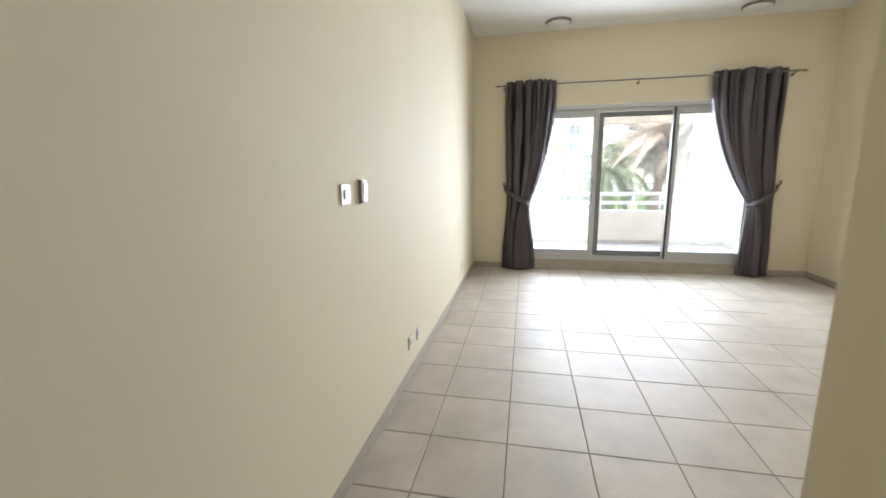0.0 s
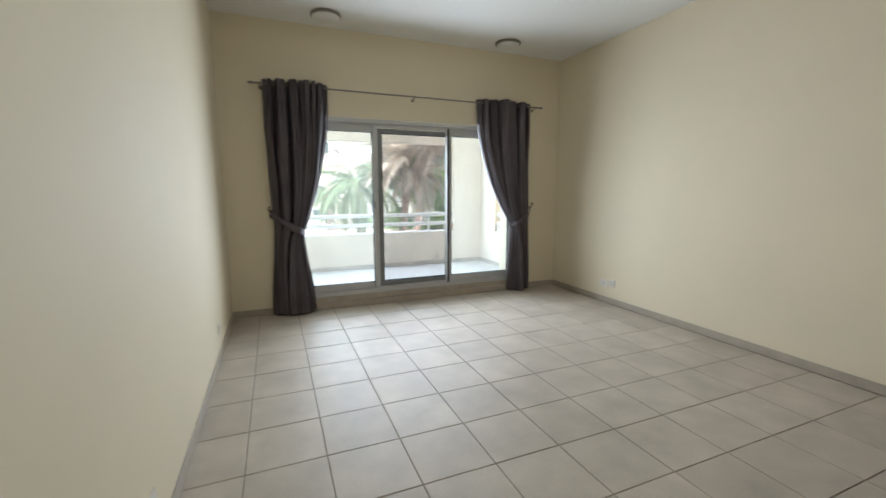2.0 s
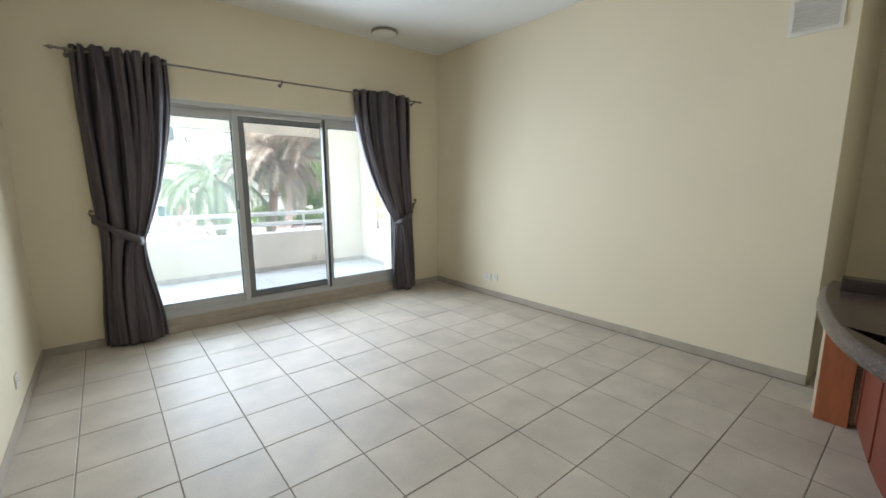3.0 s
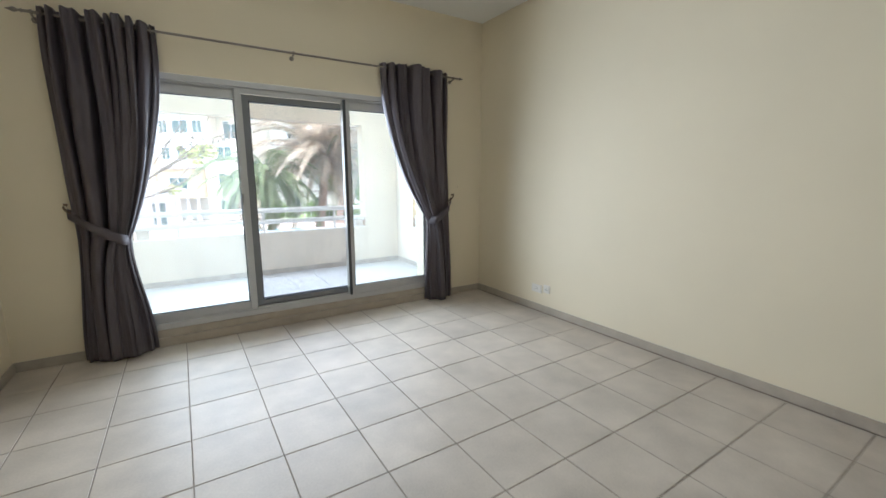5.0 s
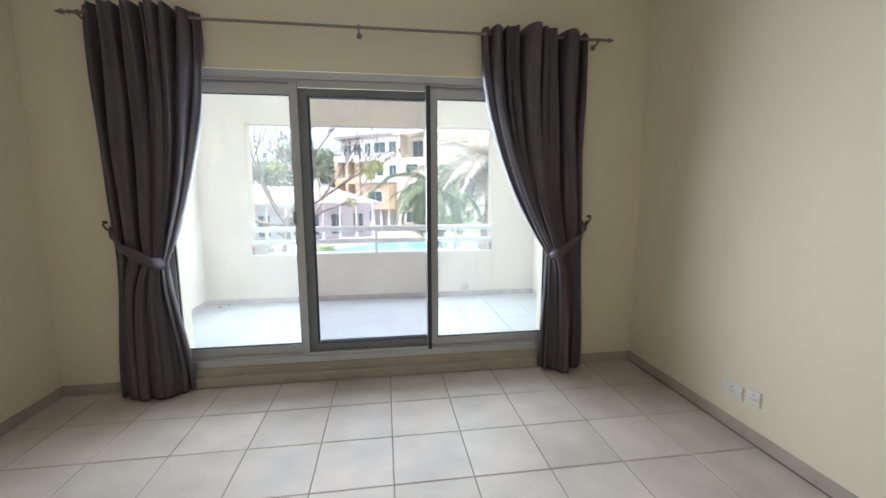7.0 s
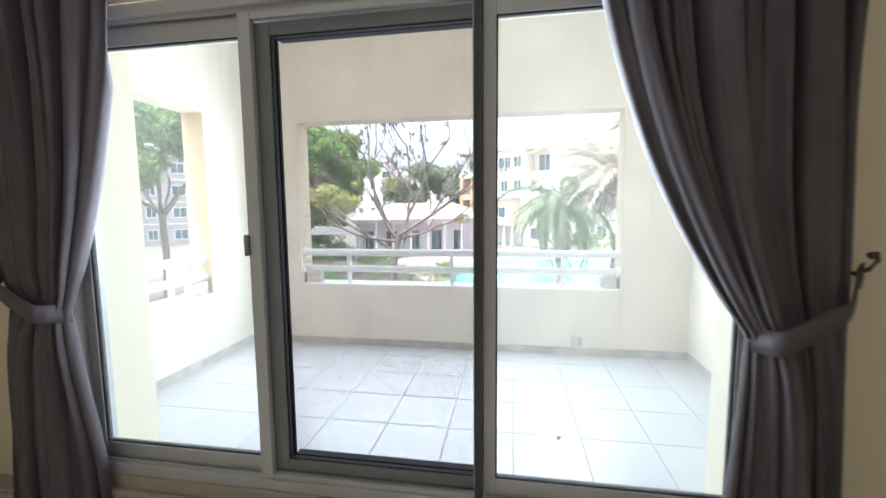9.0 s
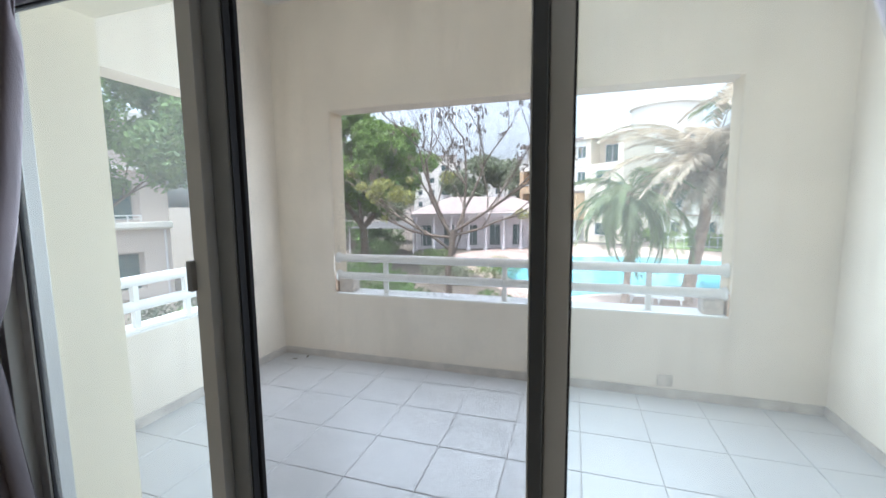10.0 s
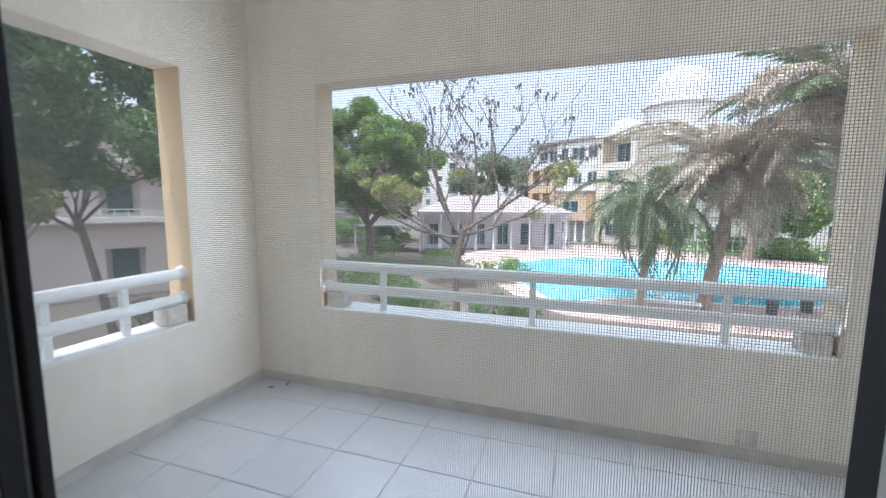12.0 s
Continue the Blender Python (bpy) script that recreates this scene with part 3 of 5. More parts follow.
# ---- switches and sockets ----
def wall_plate(name, label, category, wall_x, y, z, w, h, kind_):
    s = 1 if wall_x < 1 else -1
    xs = lambda d: wall_x + s * d
    c = thing(name, label, category, (wall_x, y, z))

    def slab(d0, d1, ya, yb, za, zb, bev):
        return box(min(xs(d0), xs(d1)), max(xs(d0), xs(d1)), y + ya, y + yb, z + za, z + zb, bev)
    part("plate", slab(0, 0.009, -w / 2, w / 2, -h / 2, h / 2, 0.003), M_PLASTIC, c)
    if kind_ == "switch":
        part("rocker_frame", slab(0.008, 0.0105, -0.022, 0.022, -0.021, 0.021, 0.001), M_PLASTIC_GREY, c)
        for dy in (-0.0105, 0.0105):
            part("rocker", slab(0.010, 0.0155, dy - 0.0095, dy + 0.0095, -0.0195, 0.0195, 0.003), M_PLASTIC, c)
        for dy in (-0.031, 0.031):
            part("screw", slab(0.0085, 0.0097, dy - 0.003, dy + 0.003, -0.003, 0.003, 0.001), M_BRONZE, c)
    elif kind_ == "thermostat":
        part("cover", slab(0.008, 0.020, -w / 2 + 0.004, w / 2 - 0.004, -h / 2 + 0.004, h / 2 - 0.004, 0.006), M_PLASTIC, c)
        part("front", slab(0.019, 0.023, -w / 2 + 0.010, w / 2 - 0.010, -h / 2 + 0.010, h / 2 - 0.010, 0.002), M_PLASTIC, c, "white plastic front")
        part("display", slab(0.0225, 0.0245, -w / 2 + 0.015, w / 2 - 0.015, -0.004, h / 2 - 0.018, 0.0008), M_DISPLAY, c, "grey-green display window")
        # brown strip stands for the shade on the white body's side
        part("side_band", slab(0.004, 0.020, -w / 2 - 0.002, -w / 2 + 0.004, -h / 2 + 0.006, h / 2 - 0.006, 0.001), M_LAMP_RIM, c, "side edge painted brown as its shade")
    else:
        for dy, dz in ((0, 0.014), (-0.011, -0.008), (0.011, -0.008)):
            part("pin_slot", slab(0.0085, 0.0098, dy - 0.003, dy + 0.003, dz - 0.004, dz + 0.004, 0), M_DARKSLOT, c)
        part("rocker", slab(0.008, 0.013, -w / 2 + 0.008, -w / 2 + 0.018, -0.012, 0.012, 0.001), M_PLASTIC, c)


wall_plate("light_switch", "white plastic light switch on the cream wall", "switch", XL, 1.975, 1.291, 0.086, 0.086, "switch")
wall_plate("thermostat", "white wall thermostat beside the light switch", "thermostat", XL, 2.155, 1.296, 0.068, 0.115, "thermostat")
wall_plate("wall_socket", "white plastic socket low on the cream wall", "socket", XL, 2.876, 0.255, 0.086, 0.086, "socket")
wall_plate("wall_socket", "white plastic socket low on the cream wall", "socket", XL, 3.083, 0.24, 0.086, 0.086, "socket")
wall_plate("wall_socket", "white plastic socket low on the cream wall", "socket", XL, 5.152, 0.262, 0.086, 0.086, "socket")
wall_plate("wall_socket", "white double socket low on the cream wall", "socket", XR, 5.30, 0.243, 0.146, 0.086, "socket")
wall_plate("wall_socket", "white plastic socket low on the cream wall", "socket", XR, 5.158, 0.262, 0.086, 0.086, "socket")


def air_vent(y0, y1, z0, z1):
    c = thing("air_vent", "white metal air conditioning grille high on the wall", "air vent", (XR, (y0 + y1) / 2, z0))
    part("frame", boxes((XR - 0.012, XR, y0, y1, z0, z0 + 0.025), (XR - 0.012, XR, y0, y1, z1 - 0.025, z1), (XR - 0.012, XR, y0, y0 + 0.025, z0 + 0.025, z1 - 0.025),
                        (XR - 0.012, XR, y1 - 0.025, y1, z0 + 0.025, z1 - 0.025)), M_PLASTIC, c)
    part("backing", boxes((XR - 0.002, XR, y0 + 0.025, y1 - 0.025, z0 + 0.025, z1 - 0.025)), M_PLASTIC, c)
    n = 9
    for k in range(n):
        z = z0 + 0.035 + (z1 - z0 - 0.07) * k / (n - 1)
        bm = box(-0.011, 0.011, y0 + 0.025, y1 - 0.025, -0.0015, 0.0015)
        bmesh.ops.transform(bm, matrix=Matrix.Translation((XR - 0.012, 0, z)) @ Matrix.Rotation(radians(35), 4, "Y"), verts=bm.verts[:])
        part("slat", bm, M_PLASTIC, c)


air_vent(2.165, 2.45, 2.45, 2.70)


# ---- curved breakfast bar ----
def open_curve(points, n=8):
    """A smooth open line through a few corner points."""
    p = [Vector(q) for q in points]
    p = [2 * p[0] - p[1]] + p + [2 * p[-1] - p[-2]]
    out = []
    for i in range(1, len(p) - 2):
        for k in range(n):
            t = k / n
            out.append(0.5 * ((2 * p[i]) + (p[i + 1] - p[i - 1]) * t + (2 * p[i - 1] - 5 * p[i] + 4 * p[i + 1] - p[i + 2]) * t * t + (3 * p[i] - p[i - 1] - 3 * p[i + 1] + p[i + 2]) * t ** 3))
    return out + [p[-2]]


def inset(line, d):
    """The line moved sideways by d, to its left."""
    out = []
    for i, q in enumerate(line):
        t = (line[min(i + 1, len(line) - 1)] - line[max(i - 1, 0)]).normalized()
        out.append(q + d * Vector((-t.y, t.x)))
    return out


def band(line, d0, d1, z0, z1, bevel=0.0):
    """A solid strip that follows a line, between two insets."""
    bm = bmesh.new()
    a_, b_ = inset(line, d0), inset(line, d1)
    cols = [[bm.verts.new((p.x, p.y, z)) for p, z in ((p0, z0), (p1, z0), (p1, z1), (p0, z1))] for p0, p1 in zip(a_, b_)]
    for u, v in zip(cols, cols[1:]):
        for k in range(4):
            bm.faces.new((u[k], u[(k + 1) % 4], v[(k + 1) % 4], v[k]))
    bm.faces.new(cols[0][::-1])
    bm.faces.new(cols[-1])
    if bevel:
        bmesh.ops.recalc_face_normals(bm, faces=bm.faces[:])
        long_edges = [e for e in bm.edges if abs(e.verts[0].co.z - e.verts[1].co.z) < 0.001 and len(e.link_faces) == 2 and e.calc_face_angle(0) > 1.0]
        bmesh.ops.bevel(bm, geom=long_edges, offset=bevel, segments=4, profile=0.5, affect="EDGES")
    return bm


def breakfast_bar():
    c = thing("breakfast_bar", "curved cherry wood breakfast bar with dark granite top", "breakfast bar", (2.73, 1.6, 0))
    line = open_curve([(3.84, 2.04), (3.51, 2.045), (3.15, 2.01), (2.67, 1.90), (2.28, 1.73), (1.98, 1.48), (1.84, 1.26), (1.83, 1.08)])
    line[-1] = Vector((1.83, 1.08))
    line = [q for q in line if q.y > 1.10]
    part("worktop", band(line, 0.0, 0.52, 0.712, 0.805, 0.035), M_GRANITE_TOP, c, "brown granite bar top with bullnose edge", smooth=True)
    part("upstand", box(3.50, 3.62, 1.55, 1.96, 0.805, 0.878, 0.008), M_GRANITE, c, "dark granite raised edge strip")
    part("base_panel", band(line[6:], 0.24, 0.275, 0.09, 0.712), M_WOOD_SHADED, c)
    part("plinth", band(line[6:], 0.27, 0.30, 0.0, 0.09), M_WOOD_SHADED, c)
    for k in range(8, len(line) - 2, 7):
        q, t = inset(line, 0.237)[k], (line[k + 1] - line[k - 1]).normalized()
        bm = box(-0.022, 0.022, -0.012, 0.004, 0.09, 0.711, 0.003)
        bmesh.ops.transform(bm, matrix=Matrix.Translation((q.x, q.y, 0)) @ Matrix.Rotation(math.atan2(t.y, t.x) + math.pi, 4, "Z"), verts=bm.verts[:])
        part("batten", bm, M_WOOD_SHADED, c)
    part("end_post", box(3.34, 3.405, 1.82, 1.975, 0.0, 0.711, 0.004), M_WOOD_LIT, c, "cherry wood end post, painted lighter as lit")
    pier = structure("pier", box(3.41, 3.53, 1.80, 1.995, 0.0, 0.711, 0.004), M_WALL, "cream plastered pier carrying the bar top", "pier")


breakfast_bar()


# ---- balcony rails ----
def rail_set(name, p0, p1, n_posts, inset=0.11):
    """Two white tubes with flanges between jambs, on short posts."""
    a, b = Vector(p0), Vector(p1)
    d = (b - a).normalized()
    side = Vector((-d.y, d.x, 0))
    c = thing(name, "white painted two-tube balcony railing on short posts", "railing", ((a.x + b.x) / 2, (a.y + b.y) / 2, FZ0), "balcony railings")
    for z, r in ((0.953, 0.036), (0.785, 0.035)):
        part("tube", tube([(a.x, a.y, z), (b.x, b.y, z)], r, 18), M_RAIL, c, smooth=True)
        for q, s in ((a, 1), (b, -1)):
            part("flange", tube([(q.x + s * d.x * t, q.y + s * d.y * t, z) for t in (0.0, 0.012, 0.016, 0.03)], [0.052, 0.052, 0.044, 0.042], 18), M_RAIL, c, smooth=True)
    for k in range(n_posts):
        t = (0.605 - FX0 + 1.074 * k) / (FX1 - FX0) if n_posts == 3 else (k + 1) / (n_posts + 1)
        q = a + (b - a) * t
        p = part("post", box(q.x - 0.019, q.x + 0.019, q.y - 0.019, q.y + 0.019, FZ0 + 0.012, 0.93, 0.004), M_RAIL, c)
        part("foot_plate", box(q.x - 0.04, q.x + 0.04, q.y - 0.035, q.y + 0.035, FZ0 + 0.011, FZ0 + 0.019, 0.003), M_RAIL, p)
    return c


def mortar_block(x, y, w, d, h):
    b = mesh_ob("mortar_block", box(x - w / 2, x + w / 2, y - d / 2, y + d / 2, FZ0 + 0.012, FZ0 + 0.012 + h, 0.012), M_BLOCK)
    tagged(b, "rough tan mortar block under the railing end", "block", "mortar blocks")


for xa, xb in ((FX0 + 0.003, FX0 + 0.008), (FX1 - 0.008, FX1 - 0.003)):
    structure("jamb_patch", boxes((xa, xb, BY1 + 0.004, BY1 + 0.09, FZ0 + 0.012, FZ0 + 0.17)), M_PATCH, "brown weathered patch at the foot of the jamb", "patch")
for xa, xb in ((BX0 - 0.10, BX0 - 0.006), (BX1 + 0.006, BX1 + 0.10)):
    structure("jamb_patch", boxes((xa, xb, SY1 - 0.009, SY1 - 0.003, FZ0 + 0.012, FZ0 + 0.16)), M_PATCH, "brown weathered patch at the foot of the jamb", "patch")
YR = BY1 + 0.065
rail_set("railing", (FX0 + 0.004, YR, 0), (FX1 - 0.004, YR, 0), 3)
rail_set("railing", (BX0 - 0.09, SY1 - 0.004, 0), (BX0 - 0.09, SY0, 0), 2)
rail_set("railing", (BX1 + 0.09, SY1 - 0.004, 0), (BX1 + 0.09, SY0, 0), 2)
mortar_block(FX0 + 0.10, YR + 0.03, 0.14, 0.13, 0.125)
mortar_block(FX1 - 0.09, YR + 0.03, 0.13, 0.13, 0.105)
mortar_block(BX0 - 0.09, SY1 - 0.10, 0.13, 0.14, 0.12)
mortar_block(BX1 + 0.09, SY1 - 0.10, 0.13, 0.14, 0.12)


# ---- outside ----
ZG = -3.5
M_GRASS = mat("garden_ground", (0.12, 0.095, 0.072), 0.95, vary=0.3, scale=0.5, fine=10, bump=0.6)
M_LAWN = mat("lawn_grass", (0.16, 0.23, 0.06), 0.9, vary=0.3, scale=0.8, fine=14, bump=0.6)
M_DECK = mat("pool_deck_paving", (0.41, 0.30, 0.25), 0.8, vary=0.12, scale=0.7, fine=12, bump=0.2)
M_COPING = mat("pool_coping", (0.62, 0.55, 0.48), 0.7, vary=0.1, scale=3, fine=40, bump=0.2)
M_WATER = mat("pool_water_turquoise", (0.15, 0.48, 0.58), 0.08, vary=0.12, scale=0.5, fine=3.0, bump=0.35)
M_BARK = mat("bark_grey_brown", (0.17, 0.13, 0.10), 0.9, vary=0.3, scale=6, fine=40, bump=0.8)
M_PALM_BARK = mat("palm_trunk_tan", (0.36, 0.27, 0.21), 0.95, vary=0.35, scale=5, fine=22, bump=0.9)
M_LEAF = leaf_mat("leaf_green", (0.21, 0.30, 0.08))
M_LEAF_S = leaf_mat("leaf_shade_green", (0.16, 0.245, 0.08))
M_LEAF_Y = leaf_mat("leaf_yellow_green", (0.36, 0.36, 0.12))
# distance haze is put into this greyed, lightened green; some shrubs share it
M_LEAF_HAZY = leaf_mat("leaf_hazy_green", (0.24, 0.27, 0.17))
M_FROND = leaf_mat("frond_green", (0.20, 0.24, 0.12))
M_FROND_DRY = leaf_mat("frond_dry_tan", (0.52, 0.44, 0.34))
M_PAV = mat("pavilion_white", (0.64, 0.61, 0.63), 0.8, vary=0.06, scale=0.8, fine=20, bump=0.1)
M_ROOF = mat("roof_tile_pale", (0.33, 0.265, 0.24), 0.85, vary=0.15, scale=2, fine=18, bump=0.4)
M_FAC_W = mat("facade_white", (0.76, 0.72, 0.66), 0.85, vary=0.05, scale=0.5, fine=15, bump=0.1)
M_FAC_O = mat("facade_ochre", (0.66, 0.47, 0.29), 0.85, vary=0.08, scale=0.5, fine=15, bump=0.1)
M_FAC_C = mat("facade_cream", (0.72, 0.62, 0.50), 0.85, vary=0.06, scale=0.5, fine=15, bump=0.1)
M_FAC_P = mat("facade_pink_beige", (0.56, 0.475, 0.42), 0.85, vary=0.06, scale=0.8, fine=18, bump=0.1)
M_FAC_G = mat("facade_grey_brown", (0.30, 0.265, 0.245), 0.85, vary=0.06, scale=0.8, fine=18, bump=0.1)
M_WIN = mat("window_glass_dark_green", (0.05, 0.09, 0.09), 0.1, vary=0.3, scale=0.7, fine=5, bump=0)
M_WIN_FRAME = mat("window_frame_dark_green", (0.05, 0.085, 0.08), 0.5, vary=0.1, bump=0.05)
M_TENT = mat("shade_fabric_grey", (0.10, 0.095, 0.09), 0.8, vary=0.1, bump=0.1)

ground = structure("ground", boxes((-1500, 1500, -200, 2500, ZG - 1.0, ZG)), M_GRASS, "brown planted garden ground", "ground")


def smooth_ring(points, n=12):
    """A closed Catmull-Rom ring through a few corner points."""
    out, m = [], len(points)
    for i in range(m):
        p0, p1, p2, p3 = (Vector(points[(i + k) % m]) for k in (-1, 0, 1, 2))
        for k in range(n):
            t = k / n
            out.append(0.5 * ((2 * p1) + (p2 - p0) * t + (2 * p0 - 5 * p1 + 4 * p2 - p3) * t * t + (3 * p1 - p0 - 3 * p2 + p3) * t ** 3))
    return out


def plate(ring, z0, z1):
    bm = bmesh.new()
    lo, hi = [bm.verts.new((p[0], p[1], z0)) for p in ring], [bm.verts.new((p[0], p[1], z1)) for p in ring]
    for k in range(len(ring)):
        j = (k + 1) % len(ring)
        bm.faces.new((lo[k], lo[j], hi[j], hi[k]))
    bm.faces.new(lo[::-1])
    bm.faces.new(hi)
    return bm


POOL = smooth_ring([(-4.0, 37.3), (-2.2, 40.2), (0.8, 43.3), (7, 44.8), (13.5, 43.6), (17.4, 40.0), (16.6, 33.5), (12.2, 29.6), (8, 29.0), (4.2, 28.6), (1.2, 27.0), (-0.6, 29.6), (-2.4, 33.5)])
cx_p, cy_p = 6.5, 36.5
deck_ring = smooth_ring([(-8.5, 42), (-7, 47), (-2, 52), (4, 56), (16, 50), (24, 42), (24, 30), (14, 24.5), (4, 24), (0.4, 25.2), (-2.2, 29.2), (-4.6, 34), (-6.8, 38)])
structure("pool_deck", plate(deck_ring, ZG - 0.1, ZG + 0.02), M_DECK, "pinkish paved deck round the swimming pool", "pavement")
structure("lawn", plate(smooth_ring([(12, 53.5), (20, 50), (28, 46), (40, 48), (42, 60), (24, 62), (13, 59)]), ZG - 0.1, ZG + 0.045), M_LAWN, "bright green lawn beyond the pool", "lawn")
grow = [Vector((cx_p + (p[0] - cx_p) * 1.045, cy_p + (p[1] - cy_p) * 1.045)) for p in POOL]
structure("pool_coping", plate(grow, ZG, ZG + 0.05), M_COPING, "pale stone coping round the pool", "coping")
structure("pool_water", plate(POOL, ZG, ZG + 0.058), M_WATER, "bright turquoise swimming pool water", "water")


def leaf_cloud(centres, count, size, seed, droop=0.3):
    """Small folded leaves scattered through uneven clumps."""
    rng = np.random.RandomState(seed)
    cs = np.array([c[:3] for c in centres])
    rs = np.array([c[3] for c in centres])
    w = rs ** 2.2
    idx = rng.choice(len(cs), count, p=w / w.sum())
    d = rng.normal(size=(count, 3))
    d /= np.linalg.norm(d, axis=1)[:, None]
    rad = rs[idx] * rng.uniform(0.35, 1.0, count) ** 0.45 * (1 + 0.12 * rng.normal(size=count))
    p = cs[idx] + d * rad[:, None] * np.array([1, 1, 0.75])
    a = rng.normal(size=(count, 3))
    a[:, 2] -= droop
    a /= np.linalg.norm(a, axis=1)[:, None]
    b = np.cross(a, rng.normal(size=(count, 3)))
    b /= np.linalg.norm(b, axis=1)[:, None]
    s = size * rng.uniform(0.6, 1.4, count)[:, None]
    n = np.cross(a, b)
    v = np.stack([p - a * s, p + b * s * 0.45 + n * s * 0.15, p + a * s, p - b * s * 0.45 + n * s * 0.15], 1).reshape(-1, 3)
    me = bpy.data.meshes.new("crown")
    me.from_pydata(v.tolist(), [], [(4 * i, 4 * i + 1, 4 * i + 2, 4 * i + 3) for i in range(count)])
    return me


def limb(bm, rng, p, d, length, r, depth, tips, spread=0.6, bend=0.25):
    """One branch and, from along it, its own branches."""
    pts, q, dd = [Vector(p)], Vector(p), Vector(d).normalized()
    steps = 5
    for _ in range(steps):
        dd = (dd + Vector((rng.uniform(-1, 1), rng.uniform(-1, 1), rng.uniform(-0.4, 0.9))) * bend * 0.5).normalized()
        q = q + dd * length / steps
        pts.append(q.copy())
    bm_tube(bm, pts, [r * (1 - 0.5 * k / steps) for k in range(steps + 1)], 6 if depth > 1 else 4, False)
    tips.append(pts[-1])
    if depth == 0:
        return
    for k in range(3 if depth > 1 else 2):
        i = rng.randint(2, steps)
        nd = (dd + Vector((rng.uniform(-1, 1), rng.uniform(-1, 1), rng.uniform(-0.3, 0.9))) * spread).normalized()
        limb(bm, rng, pts[i], nd, length * rng.uniform(0.5, 0.75), r * 0.5, depth - 1, tips, spread, bend)


def tree(label, base, trunk_h, trunk_r, clumps, count, leaf, material, seed, depth=2, limb_len=3.0, trunk_lean=(0, 0)):
    rng = random.Random(seed)
    t = thing("tree", label, "tree", base)
    bm, tips = bmesh.new(), []
    b = Vector(base)
    top = b + Vector((trunk_lean[0], trunk_lean[1], trunk_h))
    bm_tube(bm, [b - Vector((0, 0, 0.1)), b + Vector((0, 0, 0.4)), b.lerp(top, 0.5) + Vector((0.1, 0, 0)), top], [trunk_r * 1.5, trunk_r, trunk_r * 0.85, trunk_r * 0.7], 10)
    for k in range(6):
        a = k * 2 * math.pi / 6 + rng.uniform(-0.4, 0.4)
        limb(bm, rng, top - Vector((0, 0, rng.uniform(0, 0.5))), (math.cos(a), math.sin(a), rng.uniform(0.5, 1.4)), limb_len * rng.uniform(0.7, 1.2), trunk_r * 0.45, depth, tips)
    part("trunk", bm, M_BARK, t, smooth=True)
    me = leaf_cloud(clumps, count, leaf, seed)
    me.materials.append(material)
    ob = new("crown", me)
    ob.parent, ob.matrix_parent_inverse = t, t.matrix_world.inverted()
    return t


def clump_set(cx, cy, cz, rx, ry, rz, n, r, seed):
    rng = random.Random(seed)
    out = []
    for _ in range(n):
        u, v = rng.uniform(0, 2 * math.pi), rng.uniform(-0.7, 1)
        k = rng.uniform(0.55, 1.0)
        s = math.sqrt(max(0.05, 1 - v * v))
        out.append((cx + rx * k * s * math.cos(u), cy + ry * k * s * math.sin(u), cz + rz * k * v, r * rng.uniform(0.6, 1.25)))
    return out


tree("large feathery green shade tree beside the pool garden", (-13.2, 33.5, ZG), 3.4, 0.34, clump_set(-14.6, 33.5, 5.3, 5.4, 4.4, 3.3, 62, 0.95, 11) + clump_set(-12.2, 33.0, 3.4, 4.6, 3.8, 3.0, 46, 0.75, 12) + clump_set(-15.0, 33.0, 1.6, 4.4, 3.6, 1.3, 18, 0.6, 13), 78000, 0.13, M_LEAF, 11, 3, 4.6)
tree("leafy green tree with a slim leaning trunk beside the pink-beige house", (-10.82, 14.1, ZG), 4.5, 0.13, clump_set(-11.6, 14.1, 4.3, 3.3, 2.8, 2.5, 46, 0.85, 21) + clump_set(-12.6, 14.0, 2.4, 1.9, 1.6, 0.6, 9, 0.6, 22), 26000, 0.11, M_LEAF_S, 21, 2, 2.2, (-1.33, 0))
tree("small young yellow-green tree beside the balcony", (-10.9, 12.2, ZG), 4.3, 0.06, clump_set(-10.9, 12.2, 1.5, 1.1, 1.1, 0.9, 14, 0.42, 61), 3800, 0.08, M_LEAF_Y, 61, 1, 0.9)
tree("broad green tree in the side garden", (-15.1, 22.8, ZG), 5.0, 0.2, clump_set(-15.1, 22.8, 4.6, 3.2, 3.0, 3.0, 32, 1.0, 51), 15000, 0.15, M_LEAF, 51, 1, 2.6)
tree("hazy grey-green tree behind the pavilion garden", (-24, 52, ZG), 3, 0.3, clump_set(-24, 52, 2.5, 7, 4, 4.2, 30, 1.7, 31), 9000, 0.3, M_LEAF_HAZY, 31, 1, 3)
tree("bright green leafy tree beyond the pool lawn", (20, 55, ZG), 3, 0.3, clump_set(20, 55, 2.2, 5, 4, 4.6, 34, 1.6, 41), 12000, 0.28, M_LEAF, 41, 1, 3)
tree("bright green leafy tree beyond the pool lawn", (28, 54, ZG), 3, 0.3, clump_set(28, 54, 2.6, 5.5, 4, 5.0, 34, 1.7, 43), 12000, 0.28, M_LEAF, 43, 1, 3)
tree("hazy green trees behind the pavilion", (-9, 72, ZG), 4, 0.3, clump_set(-9, 72, 4.0, 9, 4, 4.4, 34, 1.9, 47), 9000, 0.36, M_LEAF_HAZY, 47, 1, 3)


